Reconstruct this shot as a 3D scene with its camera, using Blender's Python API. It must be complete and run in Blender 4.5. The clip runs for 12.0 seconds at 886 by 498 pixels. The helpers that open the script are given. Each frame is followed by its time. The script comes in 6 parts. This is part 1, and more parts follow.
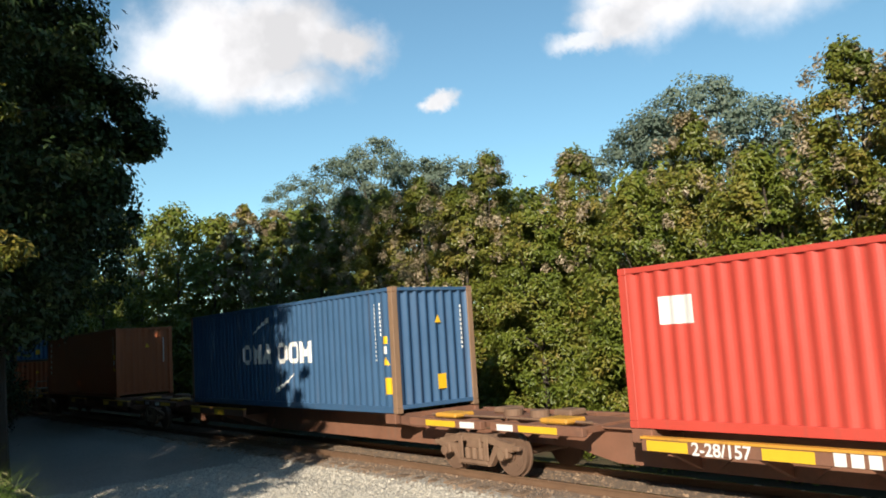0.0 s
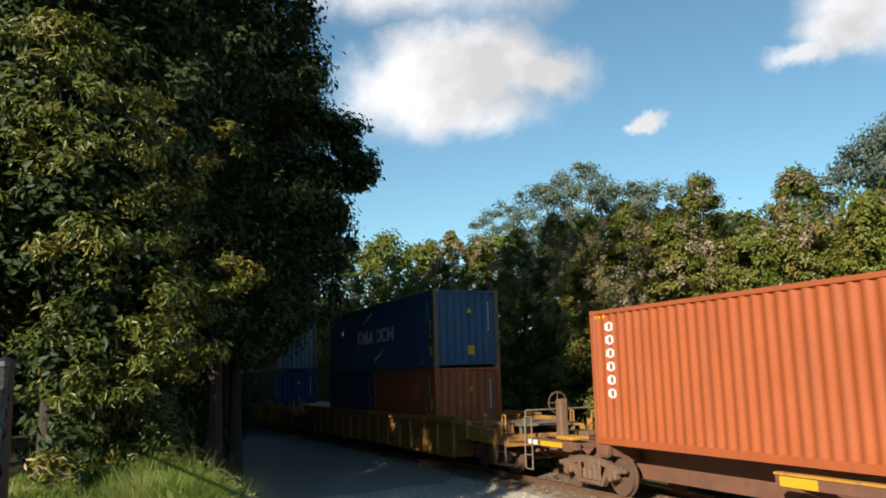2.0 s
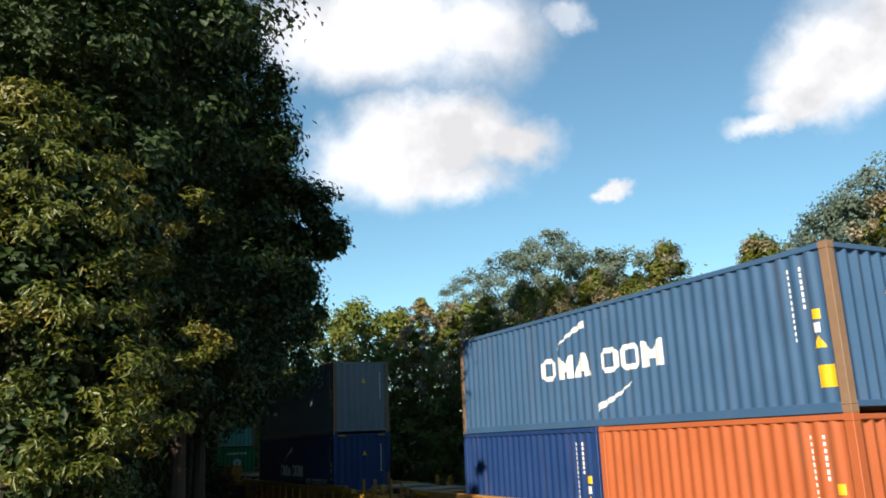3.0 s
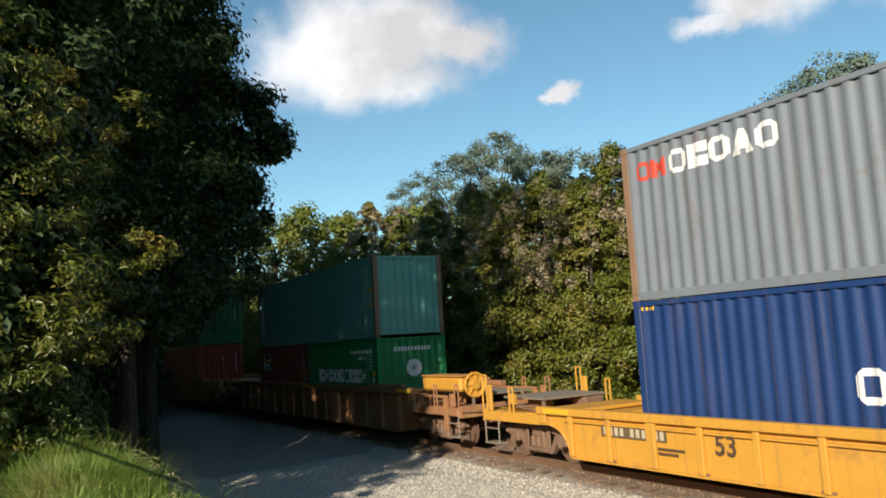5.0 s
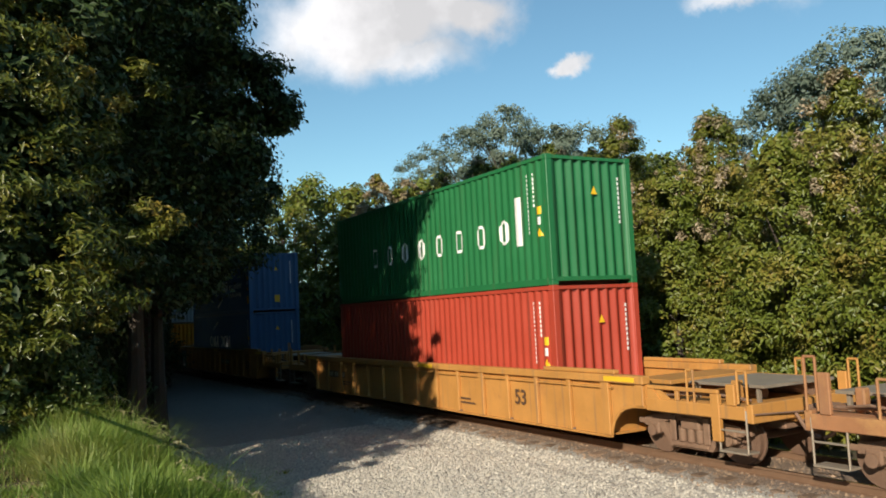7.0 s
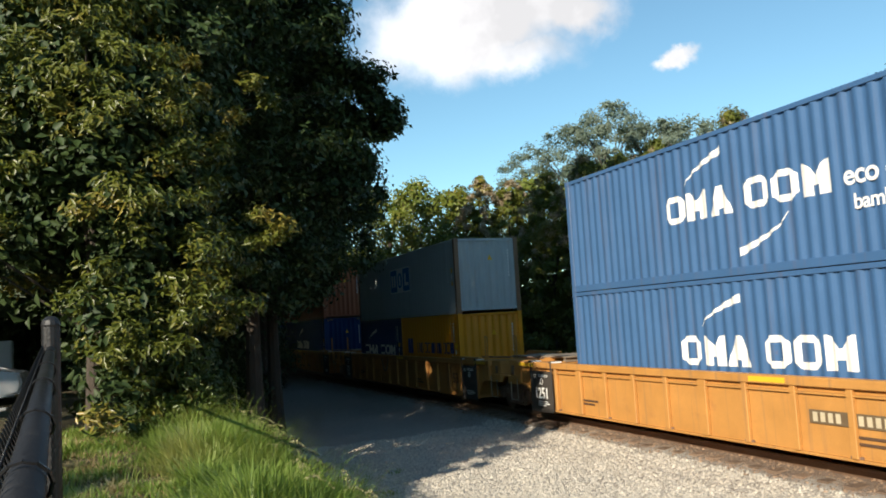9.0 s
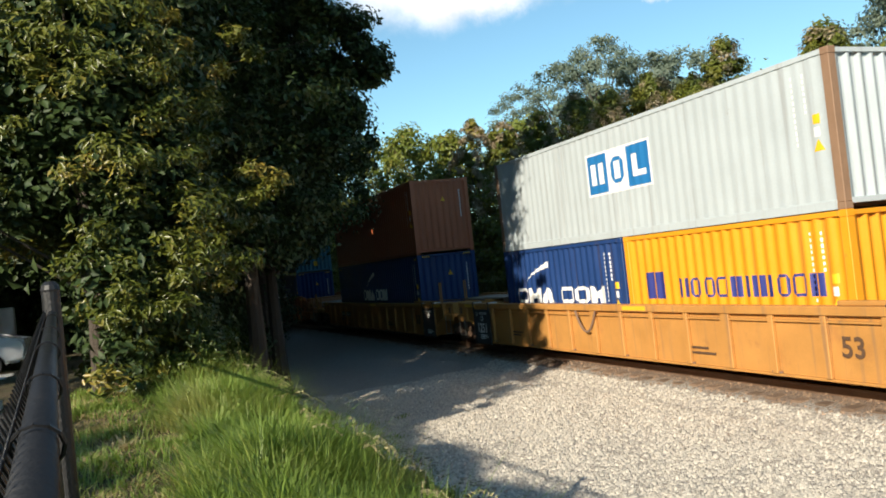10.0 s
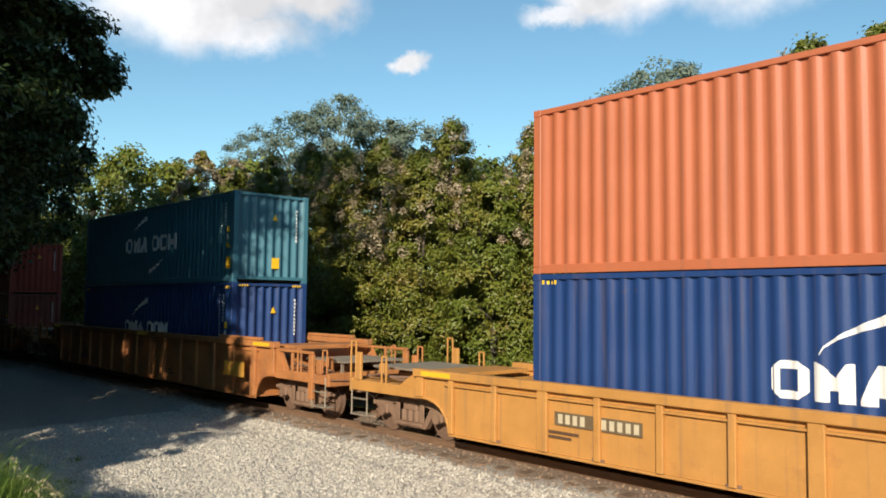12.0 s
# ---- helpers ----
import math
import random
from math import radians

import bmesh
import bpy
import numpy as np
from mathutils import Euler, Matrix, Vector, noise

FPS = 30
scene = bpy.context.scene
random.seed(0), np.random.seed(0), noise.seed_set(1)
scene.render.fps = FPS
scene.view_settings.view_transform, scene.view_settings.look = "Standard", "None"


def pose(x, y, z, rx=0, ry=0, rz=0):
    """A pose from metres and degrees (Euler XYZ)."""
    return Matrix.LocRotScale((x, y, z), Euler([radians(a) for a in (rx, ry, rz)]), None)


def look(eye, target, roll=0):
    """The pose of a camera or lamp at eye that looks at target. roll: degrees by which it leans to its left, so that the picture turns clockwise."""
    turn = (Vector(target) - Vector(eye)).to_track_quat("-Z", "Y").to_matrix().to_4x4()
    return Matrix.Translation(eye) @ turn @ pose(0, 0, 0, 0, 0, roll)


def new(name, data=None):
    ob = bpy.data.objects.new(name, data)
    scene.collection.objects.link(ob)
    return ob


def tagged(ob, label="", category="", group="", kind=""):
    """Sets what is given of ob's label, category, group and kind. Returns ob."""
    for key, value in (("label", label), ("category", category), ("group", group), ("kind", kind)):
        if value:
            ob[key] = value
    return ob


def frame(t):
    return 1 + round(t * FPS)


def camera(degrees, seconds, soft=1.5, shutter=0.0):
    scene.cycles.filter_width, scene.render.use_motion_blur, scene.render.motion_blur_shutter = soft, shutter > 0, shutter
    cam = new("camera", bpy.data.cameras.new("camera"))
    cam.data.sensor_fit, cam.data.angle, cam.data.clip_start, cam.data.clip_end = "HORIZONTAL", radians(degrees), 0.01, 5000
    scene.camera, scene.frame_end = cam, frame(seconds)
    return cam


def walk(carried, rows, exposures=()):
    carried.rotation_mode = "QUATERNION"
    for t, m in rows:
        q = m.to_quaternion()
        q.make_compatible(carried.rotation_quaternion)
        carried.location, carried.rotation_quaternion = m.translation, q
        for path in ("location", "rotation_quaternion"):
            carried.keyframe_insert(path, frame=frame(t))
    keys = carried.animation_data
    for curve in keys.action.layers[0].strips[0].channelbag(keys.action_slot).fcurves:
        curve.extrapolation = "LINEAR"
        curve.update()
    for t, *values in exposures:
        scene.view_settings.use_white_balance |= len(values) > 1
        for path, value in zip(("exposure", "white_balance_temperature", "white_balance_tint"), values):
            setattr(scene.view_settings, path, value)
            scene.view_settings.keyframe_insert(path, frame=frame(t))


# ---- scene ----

# The line runs along x, the train goes towards +x; the rail top is z = 0.
CAM_Z = 2.75
TRACK_Y = 11.76
cam = camera(58.04, 12.0, soft=1.8)
TURNS = [
    (0.0, 51.45, 6.42, 3.55), (0.5, 57.08, 9.04, 2.92), (1.0, 58.29, 10.05, 3.00), (1.5, 59.85, 12.94, 1.26),
    (2.0, 65.90, 8.90, 1.53), (2.5, 65.49, 13.00, 2.55), (2.7, 64.23, 14.09, 2.37), (4.3, 63.44, 9.37, 2.92),
    (4.5, 61.44, 8.17, 1.49), (5.0, 60.26, 6.56, 3.40), (5.5, 61.39, 5.88, 3.08), (6.0, 60.97, 5.07, 3.04),
    (6.5, 60.42, 4.88, 3.26), (6.7, 60.25, 4.73, 2.99), (8.3, 65.47, 6.26, 2.66), (8.5, 65.57, 7.18, 3.45),
    (9.0, 68.32, 5.14, 3.35), (9.5, 69.51, 5.13, 4.58), (10.0, 68.16, 1.22, 6.20), (10.5, 66.97, 1.44, 4.29),
    (11.0, 65.01, 1.67, 2.65), (11.5, 56.31, 2.81, 3.56), (12.0, 48.00, 3.83, -0.61)]
STOPS = [(0.0, 0.45), (0.5, 0.50), (1.0, 0.45), (1.5, 0.40), (2.0, 0.30), (2.5, 0.50), (4.5, 0.50), (5.0, 0.30), (5.5, 0.48), (6.0, 0.42), (6.5, 0.22), (8.5, 0.62), (9.0, 0.56), (9.5, 0.62), (10.0, 0.62), (10.5, 0.35), (11.0, 0.62), (11.5, 0.70), (12.0, 0.40)]
walk(cam, [(t, pose(0, 0, CAM_Z, 90 + p, r, y)) for t, y, p, r in TURNS], STOPS)

# ---- light ----
SUN_EL, SUN_AZ = 23.0, 142.0  # the sun stands behind the camera, towards (+x, -y); azimuth clockwise from +y
sun_way = Vector((math.cos(radians(SUN_EL)) * math.sin(radians(SUN_AZ)), math.cos(radians(SUN_EL)) * math.cos(radians(SUN_AZ)), math.sin(radians(SUN_EL))))
sun = new("sun", bpy.data.lights.new("sun", "SUN"))
sun.data.energy, sun.data.angle, sun.data.color = 5.0, radians(0.6), (1.0, 0.9, 0.74)
sun.matrix_world = look((0, 0, 60), Vector((0, 0, 60)) - sun_way)


def direction(az, el):
    a, e = radians(az), radians(el)
    return Vector((-math.sin(a) * math.cos(e), math.cos(a) * math.cos(e), math.sin(e)))


def link(tree, a, b):
    tree.links.new(a, b)


def node(tree, kind, **values):
    n = tree.nodes.new(kind)
    for key, value in values.items():
        if key == "op":
            n.operation = value
        elif key == "blend":
            n.blend_type = value
        else:
            n.inputs[key].default_value = value
    return n


def math_node(tree, op, a, b=None, c=None, clamp=False):
    n = tree.nodes.new("ShaderNodeMath")
    n.operation, n.use_clamp = op, clamp
    for i, v in enumerate((a, b, c)):
        if v is None:
            continue
        if isinstance(v, (int, float)):
            n.inputs[i].default_value = v
        else:
            tree.links.new(v, n.inputs[i])
    return n.outputs[0]


def mix_color(tree, fac, a, b, blend="MIX"):
    n = tree.nodes.new("ShaderNodeMix")
    n.data_type, n.blend_type = "RGBA", blend
    for sock, v in ((n.inputs[0], fac), (n.inputs[6], a), (n.inputs[7], b)):
        if isinstance(v, (int, float)):
            sock.default_value = v
        elif isinstance(v, tuple):
            sock.default_value = (*v[:3], 1)
        else:
            tree.links.new(v, sock)
    return n.outputs[2]


# Cumulus clouds: azimuth, elevation, half width, half height in degrees, how bright.
CLOUDS = [(63.5, 21.6, 6.6, 3.4, 1.0), (66.5, 20.2, 5.4, 3.6, 1.0), (58.0, 21.2, 3.4, 2.0, 0.95), (63.0, 18.2, 4.5, 1.8, 0.8), (68.5, 28.8, 8.0, 3.6, 0.85), (60.0, 28.6, 5.0, 3.8, 0.7),
          (50.6, 16.6, 1.2, 0.62, 0.9), (34.5, 23.0, 4.5, 3.4, 1.0), (27.5, 24.5, 8.0, 4.6, 0.95), (39.5, 19.6, 2.6, 0.8, 0.75), (37.5, 21.0, 2.6, 1.8, 0.9),
          (52.8, 29.5, 2.2, 1.2, 0.5)]


def make_world():
    world = bpy.data.worlds.new("sky")
    scene.world = world
    world.use_nodes = True
    t = world.node_tree
    t.nodes.clear()
    out = t.nodes.new("ShaderNodeOutputWorld")
    bg = node(t, "ShaderNodeBackground", Strength=0.08)
    sky = t.nodes.new("ShaderNodeTexSky")
    sky.sky_type, sky.sun_disc = "NISHITA", False
    sky.sun_elevation, sky.sun_rotation = radians(SUN_EL), radians(SUN_AZ)
    sky.air_density, sky.dust_density, sky.ozone_density = 1.0, 0.0, 3.0
    co = t.nodes.new("ShaderNodeTexCoord").outputs["Generated"]
    wob = node(t, "ShaderNodeTexNoise", Scale=9.0, Detail=6.0, Roughness=0.62)
    link(t, co, wob.inputs["Vector"])
    sub = t.nodes.new("ShaderNodeVectorMath")
    sub.operation = "SUBTRACT"
    link(t, wob.outputs["Color"], sub.inputs[0])
    sub.inputs[1].default_value = (0.5, 0.5, 0.5)
    scl = t.nodes.new("ShaderNodeVectorMath")
    scl.operation = "SCALE"
    link(t, sub.outputs[0], scl.inputs[0])
    scl.inputs["Scale"].default_value = 0.10
    addv = t.nodes.new("ShaderNodeVectorMath")
    addv.operation = "ADD"
    link(t, co, addv.inputs[0])
    link(t, scl.outputs[0], addv.inputs[1])
    total = None
    for az, el, w, h, power in CLOUDS:
        d = direction(az, el)
        right = direction(az - 90, 0)
        up = right.cross(d)
        parts = []
        for axis, size in ((right, w), (up, h)):
            dot = t.nodes.new("ShaderNodeVectorMath")
            dot.operation = "DOT_PRODUCT"
            link(t, addv.outputs[0], dot.inputs[0])
            dot.inputs[1].default_value = axis
            v = math_node(t, "DIVIDE", dot.outputs["Value"], math.sin(radians(size)))
            parts.append(math_node(t, "MULTIPLY", v, v))
        front = t.nodes.new("ShaderNodeVectorMath")
        front.operation = "DOT_PRODUCT"
        link(t, co, front.inputs[0])
        front.inputs[1].default_value = d
        ahead = math_node(t, "GREATER_THAN", front.outputs["Value"], 0.5)
        r = math_node(t, "SQRT", math_node(t, "ADD", parts[0], parts[1]))
        m = math_node(t, "MULTIPLY_ADD", r, -1.15, 1.6, clamp=True)
        m = math_node(t, "MULTIPLY", math_node(t, "MULTIPLY", m, ahead), power)
        total = m if total is None else math_node(t, "MAXIMUM", total, m)
    soft = t.nodes.new("ShaderNodeMapRange")
    soft.interpolation_type = "SMOOTHSTEP"
    link(t, total, soft.inputs["Value"])
    fine = node(t, "ShaderNodeTexNoise", Scale=7.0, Detail=5.0, Roughness=0.55)
    link(t, co, fine.inputs["Vector"])
    shade = t.nodes.new("ShaderNodeMapRange")
    link(t, fine.outputs["Fac"], shade.inputs["Value"])
    shade.inputs["From Min"].default_value, shade.inputs["From Max"].default_value = 0.35, 0.6
    shade.inputs["To Min"].default_value, shade.inputs["To Max"].default_value = 0.66, 1.05
    white = mix_color(t, 1.0, (11.5, 11.2, 11.2), shade.outputs[0], "MULTIPLY")
    tint = mix_color(t, 1.0, sky.outputs[0], (1.25, 1.48, 1.32), "MULTIPLY")
    link(t, mix_color(t, math_node(t, "MULTIPLY", soft.outputs[0], 0.94), tint, white), bg.inputs["Color"])
    link(t, bg.outputs[0], out.inputs[0])


make_world()

# ---- materials ----


def surface(name, color, rough=0.6, metal=0.0, vary=0.25, scale=3.0, dirt=None, dirt_amount=0.0, dirt_scale=1.2, bump=0.15, bump_scale=60.0, per_object=0.0, per_island=0.0, stretch=(1, 1, 1), streak=0.0):
    """Paint or raw stuff with broad blotches, fine grain, dirt patches and relief."""
    m = bpy.data.materials.new(name)
    m.use_nodes = True
    t = m.node_tree
    b = t.nodes["Principled BSDF"]
    co = t.nodes.new("ShaderNodeTexCoord").outputs["Object"]
    mp = t.nodes.new("ShaderNodeMapping")
    mp.inputs["Scale"].default_value = stretch
    link(t, co, mp.inputs[0])
    broad = node(t, "ShaderNodeTexNoise", Scale=scale, Detail=5.0, Roughness=0.6)
    link(t, mp.outputs[0], broad.inputs["Vector"])
    grain = node(t, "ShaderNodeTexNoise", Scale=bump_scale, Detail=3.0)
    link(t, mp.outputs[0], grain.inputs["Vector"])
    v = math_node(t, "MULTIPLY_ADD", broad.outputs["Fac"], 2 * vary, 1 - vary)
    v = math_node(t, "MULTIPLY", v, math_node(t, "MULTIPLY_ADD", grain.outputs["Fac"], vary, 1 - vary / 2))
    if per_object:
        info = t.nodes.new("ShaderNodeObjectInfo")
        v = math_node(t, "MULTIPLY", v, math_node(t, "MULTIPLY_ADD", info.outputs["Random"], 2 * per_object, 1 - per_object))
    if per_island:
        geo = t.nodes.new("ShaderNodeNewGeometry")
        v = math_node(t, "MULTIPLY", v, math_node(t, "MULTIPLY_ADD", geo.outputs["Random Per Island"], 2 * per_island, 1 - per_island))
    col = mix_color(t, 1.0, color, v, "MULTIPLY")
    if dirt:
        spots = node(t, "ShaderNodeTexNoise", Scale=dirt_scale, Detail=8.0, Roughness=0.7)
        link(t, mp.outputs[0], spots.inputs["Vector"])
        mask = t.nodes.new("ShaderNodeMapRange")
        link(t, spots.outputs["Fac"], mask.inputs["Value"])
        mask.inputs["From Min"].default_value = 0.72 - 0.4 * dirt_amount
        mask.inputs["From Max"].default_value = 0.9 - 0.4 * dirt_amount
        mask.inputs["To Max"].default_value = 0.85
        col = mix_color(t, mask.outputs[0], col, dirt)
    if streak:
        sm = t.nodes.new("ShaderNodeMapping")
        sm.inputs["Scale"].default_value = (7.0, 7.0, 0.25)
        link(t, co, sm.inputs[0])
        run = node(t, "ShaderNodeTexNoise", Scale=1.0, Detail=4.0, Roughness=0.6)
        link(t, sm.outputs[0], run.inputs["Vector"])
        sr = t.nodes.new("ShaderNodeMapRange")
        link(t, run.outputs["Fac"], sr.inputs["Value"])
        sr.inputs["From Min"].default_value, sr.inputs["From Max"].default_value, sr.inputs["To Max"].default_value = 0.55, 0.75, streak
        col = mix_color(t, sr.outputs[0], col, (0.16, 0.11, 0.08))
    link(t, col, b.inputs["Base Color"])
    link(t, math_node(t, "MULTIPLY_ADD", broad.outputs["Fac"], 0.3, rough - 0.15, clamp=True), b.inputs["Roughness"])
    b.inputs["Metallic"].default_value = metal
    if bump:
        bp = node(t, "ShaderNodeBump", Strength=bump, Distance=0.02)
        link(t, grain.outputs["Fac"], bp.inputs["Height"])
        link(t, bp.outputs[0], b.inputs["Normal"])
    return m


def leaf_material(name, a, b2, c, thin=0.25, rough=0.45):
    """Leaves: three hues spread over the leaves, a waxy sheen, some light through the blade."""
    m = bpy.data.materials.new(name)
    m.use_nodes = True
    t = m.node_tree
    p = t.nodes["Principled BSDF"]
    geo = t.nodes.new("ShaderNodeNewGeometry")
    co = t.nodes.new("ShaderNodeTexCoord").outputs["Object"]
    n = node(t, "ShaderNodeTexNoise", Scale=0.8, Detail=3.0)
    link(t, co, n.inputs["Vector"])
    fac = math_node(t, "ADD", math_node(t, "MULTIPLY", geo.outputs["Random Per Island"], 0.32), math_node(t, "MULTIPLY_ADD", n.outputs["Fac"], 1.7, -0.5), clamp=True)
    ramp = t.nodes.new("ShaderNodeValToRGB")
    ramp.color_ramp.elements[0].color, ramp.color_ramp.elements[1].color = (*a, 1), (*c, 1)
    e = ramp.color_ramp.elements.new(0.55)
    e.color = (*b2, 1)
    ramp.color_ramp.elements[2].position = 0.98
    link(t, fac, ramp.inputs[0])
    link(t, ramp.outputs[0], p.inputs["Base Color"])
    p.inputs["Roughness"].default_value, p.inputs["Specular IOR Level"].default_value = rough, 0.35
    tr = t.nodes.new("ShaderNodeBsdfTranslucent")
    link(t, mix_color(t, 1.0, ramp.outputs[0], (1.2, 1.3, 0.5), "MULTIPLY"), tr.inputs[0])
    mx = t.nodes.new("ShaderNodeMixShader")
    mx.inputs[0].default_value = thin
    link(t, p.outputs[0], mx.inputs[1])
    link(t, tr.outputs[0], mx.inputs[2])
    link(t, mx.outputs[0], t.nodes["Material Output"].inputs[0])
    return m


def ground_material():
    m = bpy.data.materials.new("ground_soil_and_ballast")
    m.use_nodes = True
    t = m.node_tree
    b = t.nodes["Principled BSDF"]
    co = t.nodes.new("ShaderNodeTexCoord").outputs["Object"]
    sep = t.nodes.new("ShaderNodeSeparateXYZ")
    link(t, co, sep.inputs[0])
    big = node(t, "ShaderNodeTexNoise", Scale=0.9, Detail=6.0, Roughness=0.65)
    fine = node(t, "ShaderNodeTexNoise", Scale=28.0, Detail=5.0, Roughness=0.7)
    cells = t.nodes.new("ShaderNodeTexVoronoi")
    cells.inputs["Scale"].default_value = 16.0
    for n in (big, fine, cells):
        link(t, co, n.inputs["Vector"])
    stone = mix_color(t, cells.outputs["Color"], (0.36, 0.33, 0.285), (0.50, 0.46, 0.40))
    stone = mix_color(t, math_node(t, "MULTIPLY", fine.outputs["Fac"], 0.4), stone, (0.22, 0.19, 0.16))
    soil = mix_color(t, fine.outputs["Fac"], (0.05, 0.035, 0.02), (0.16, 0.11, 0.06))
    soil = mix_color(t, math_node(t, "MULTIPLY_ADD", big.outputs["Fac"], 3.0, -1.2, clamp=True), soil, (0.05, 0.075, 0.02))
    y = math_node(t, "ADD", sep.outputs["Y"], math_node(t, "MULTIPLY_ADD", big.outputs["Fac"], 1.6, -0.8))
    near = math_node(t, "MULTIPLY_ADD", y, 2.5, -4.3 * 2.5, clamp=True)
    far = math_node(t, "MULTIPLY_ADD", y, -2.0, 15.2 * 2.0, clamp=True)
    brown = math_node(t, "MULTIPLY", math_node(t, "MULTIPLY_ADD", y, 3.0, -10.2 * 3.0, clamp=True), 0.8)
    stone = mix_color(t, brown, stone, (0.20, 0.13, 0.085))
    link(t, mix_color(t, math_node(t, "MULTIPLY", near, far), soil, stone), b.inputs["Base Color"])
    b.inputs["Roughness"].default_value = 0.9
    bp = node(t, "ShaderNodeBump", Strength=0.8, Distance=0.04)
    link(t, math_node(t, "MULTIPLY_ADD", cells.outputs["Distance"], near, fine.outputs["Fac"]), bp.inputs["Height"])
    link(t, bp.outputs[0], b.inputs["Normal"])
    return m


RUST = (0.17, 0.085, 0.045)
GROUND = ground_material()
STONE = surface("crushed_limestone", (0.57, 0.515, 0.43), 0.9, vary=0.15, scale=8, bump=0.3, per_island=0.22)
STONE_BROWN = surface("rusty_ballast", (0.36, 0.245, 0.16), 0.9, vary=0.2, scale=8, bump=0.3, per_island=0.4)
RAIL = surface("rail_steel_rusty", (0.24, 0.145, 0.09), 0.6, 0.4, vary=0.3)
RAIL_HEAD = surface("rail_head_polished", (0.55, 0.52, 0.48), 0.25, 1.0, vary=0.1)
TIE = surface("creosoted_timber", (0.21, 0.14, 0.092), 0.9, vary=0.4, scale=6, stretch=(4, 0.6, 4), per_object=0.35, bump=0.6)
IRON = surface("truck_iron_dusty", (0.21, 0.125, 0.08), 0.8, 0.1, vary=0.4, scale=5, dirt=(0.25, 0.16, 0.10), dirt_amount=0.5)
WHEEL = surface("wheel_steel", (0.18, 0.108, 0.072), 0.65, 0.2, vary=0.3, scale=6)
TREAD = surface("wheel_tread_bright", (0.5, 0.47, 0.44), 0.3, 1.0, vary=0.15)
YELLOW = surface("wagon_yellow_paint", (0.62, 0.31, 0.04), 0.6, vary=0.22, scale=1.6, dirt=(0.30, 0.14, 0.05), dirt_amount=0.45, dirt_scale=1.6, streak=0.45)
YELLOW_FADED = surface("wagon_faded_yellow_paint", (0.475, 0.225, 0.055), 0.65, vary=0.28, scale=1.6, dirt=(0.36, 0.16, 0.05), dirt_amount=0.38, dirt_scale=2.4, streak=0.55)
ORANGE_RUST = surface("wagon_orange_rust_paint", (0.42, 0.165, 0.05), 0.7, vary=0.3, scale=1.5, dirt=(0.25, 0.09, 0.035), dirt_amount=0.55, dirt_scale=1.2, streak=0.5)
BROWN_PAINT = surface("wagon_rusty_paint", (0.33, 0.15, 0.065), 0.75, vary=0.4, scale=2.2, dirt=(0.46, 0.25, 0.09), dirt_amount=0.52, dirt_scale=1.7, streak=0.55)
SPINE = surface("spine_wagon_paint", (0.22, 0.10, 0.06), 0.75, vary=0.3, scale=2.0, dirt=(0.13, 0.07, 0.05), dirt_amount=0.5, streak=0.4)
REFLECT_YELLOW = surface("reflective_yellow", (0.75, 0.46, 0.03), 0.4, vary=0.12)
WHITE_PAINT = surface("white_lettering", (0.80, 0.79, 0.76), 0.55, vary=0.1, scale=5, dirt=(0.45, 0.42, 0.38), dirt_amount=0.3, dirt_scale=5)
BLACK_PAINT = surface("black_panel_paint", (0.055, 0.047, 0.04), 0.6, vary=0.3)
PATCH_BROWN = surface("brown_patch_paint", (0.14, 0.095, 0.05), 0.65, vary=0.25, scale=6)
FADED_WHITE = surface("faded_cream_lettering", (0.52, 0.44, 0.30), 0.65, vary=0.2, scale=9)
DARK_LETTER = surface("dark_lettering", (0.10, 0.055, 0.03), 0.6, vary=0.2)
BARE_METAL = surface("grating_steel", (0.36, 0.30, 0.23), 0.6, 0.5, vary=0.3)
BARK = surface("bark", (0.07, 0.055, 0.042), 0.9, vary=0.45, scale=4, stretch=(6, 6, 1), bump=0.9, bump_scale=22)
LEAF_MAGNOLIA = leaf_material("magnolia_leaves", (0.06, 0.088, 0.013), (0.14, 0.15, 0.022), (0.25, 0.18, 0.045), 0.12, 0.38)
# bronze new growth, its colour lightened to carry sheen and haze of the tops
LEAF_YOUNG = leaf_material("hazed_young_magnolia_leaves", (0.20, 0.17, 0.09), (0.33, 0.26, 0.165), (0.45, 0.36, 0.26), 0.12, 0.36)
LEAF_GREEN = leaf_material("broad_green_leaves", (0.06, 0.09, 0.011), (0.135, 0.16, 0.022), (0.25, 0.19, 0.04), 0.12, 0.42)
# paler and bluer leaves: distance haze put into the colour
LEAF_FAR = leaf_material("haze_tinted_oak_leaves", (0.10, 0.145, 0.115), (0.14, 0.18, 0.135), (0.18, 0.205, 0.145), 0.15, 0.6)
LEAF_BUSH = leaf_material("cherry_laurel_leaves", (0.04, 0.062, 0.010), (0.11, 0.12, 0.018), (0.30, 0.215, 0.045), 0.10, 0.34)
LEAF_SHRUB = leaf_material("shrub_leaves", (0.035, 0.062, 0.012), (0.07, 0.10, 0.02), (0.13, 0.15, 0.035), 0.12, 0.36)
# dark oak leaves; the same colour stands in for shade inside other crowns
LEAF_DARK = leaf_material("oak_and_crown_shade_leaves", (0.022, 0.04, 0.012), (0.035, 0.06, 0.016), (0.06, 0.085, 0.024), 0.06, 0.55)
GRASS = leaf_material("grass_blades", (0.10, 0.17, 0.026), (0.20, 0.28, 0.055), (0.38, 0.38, 0.14), 0.3, 0.45)
STRAW = leaf_material("dry_straw", (0.30, 0.21, 0.10), (0.42, 0.32, 0.16), (0.58, 0.47, 0.27), 0.2, 0.7)
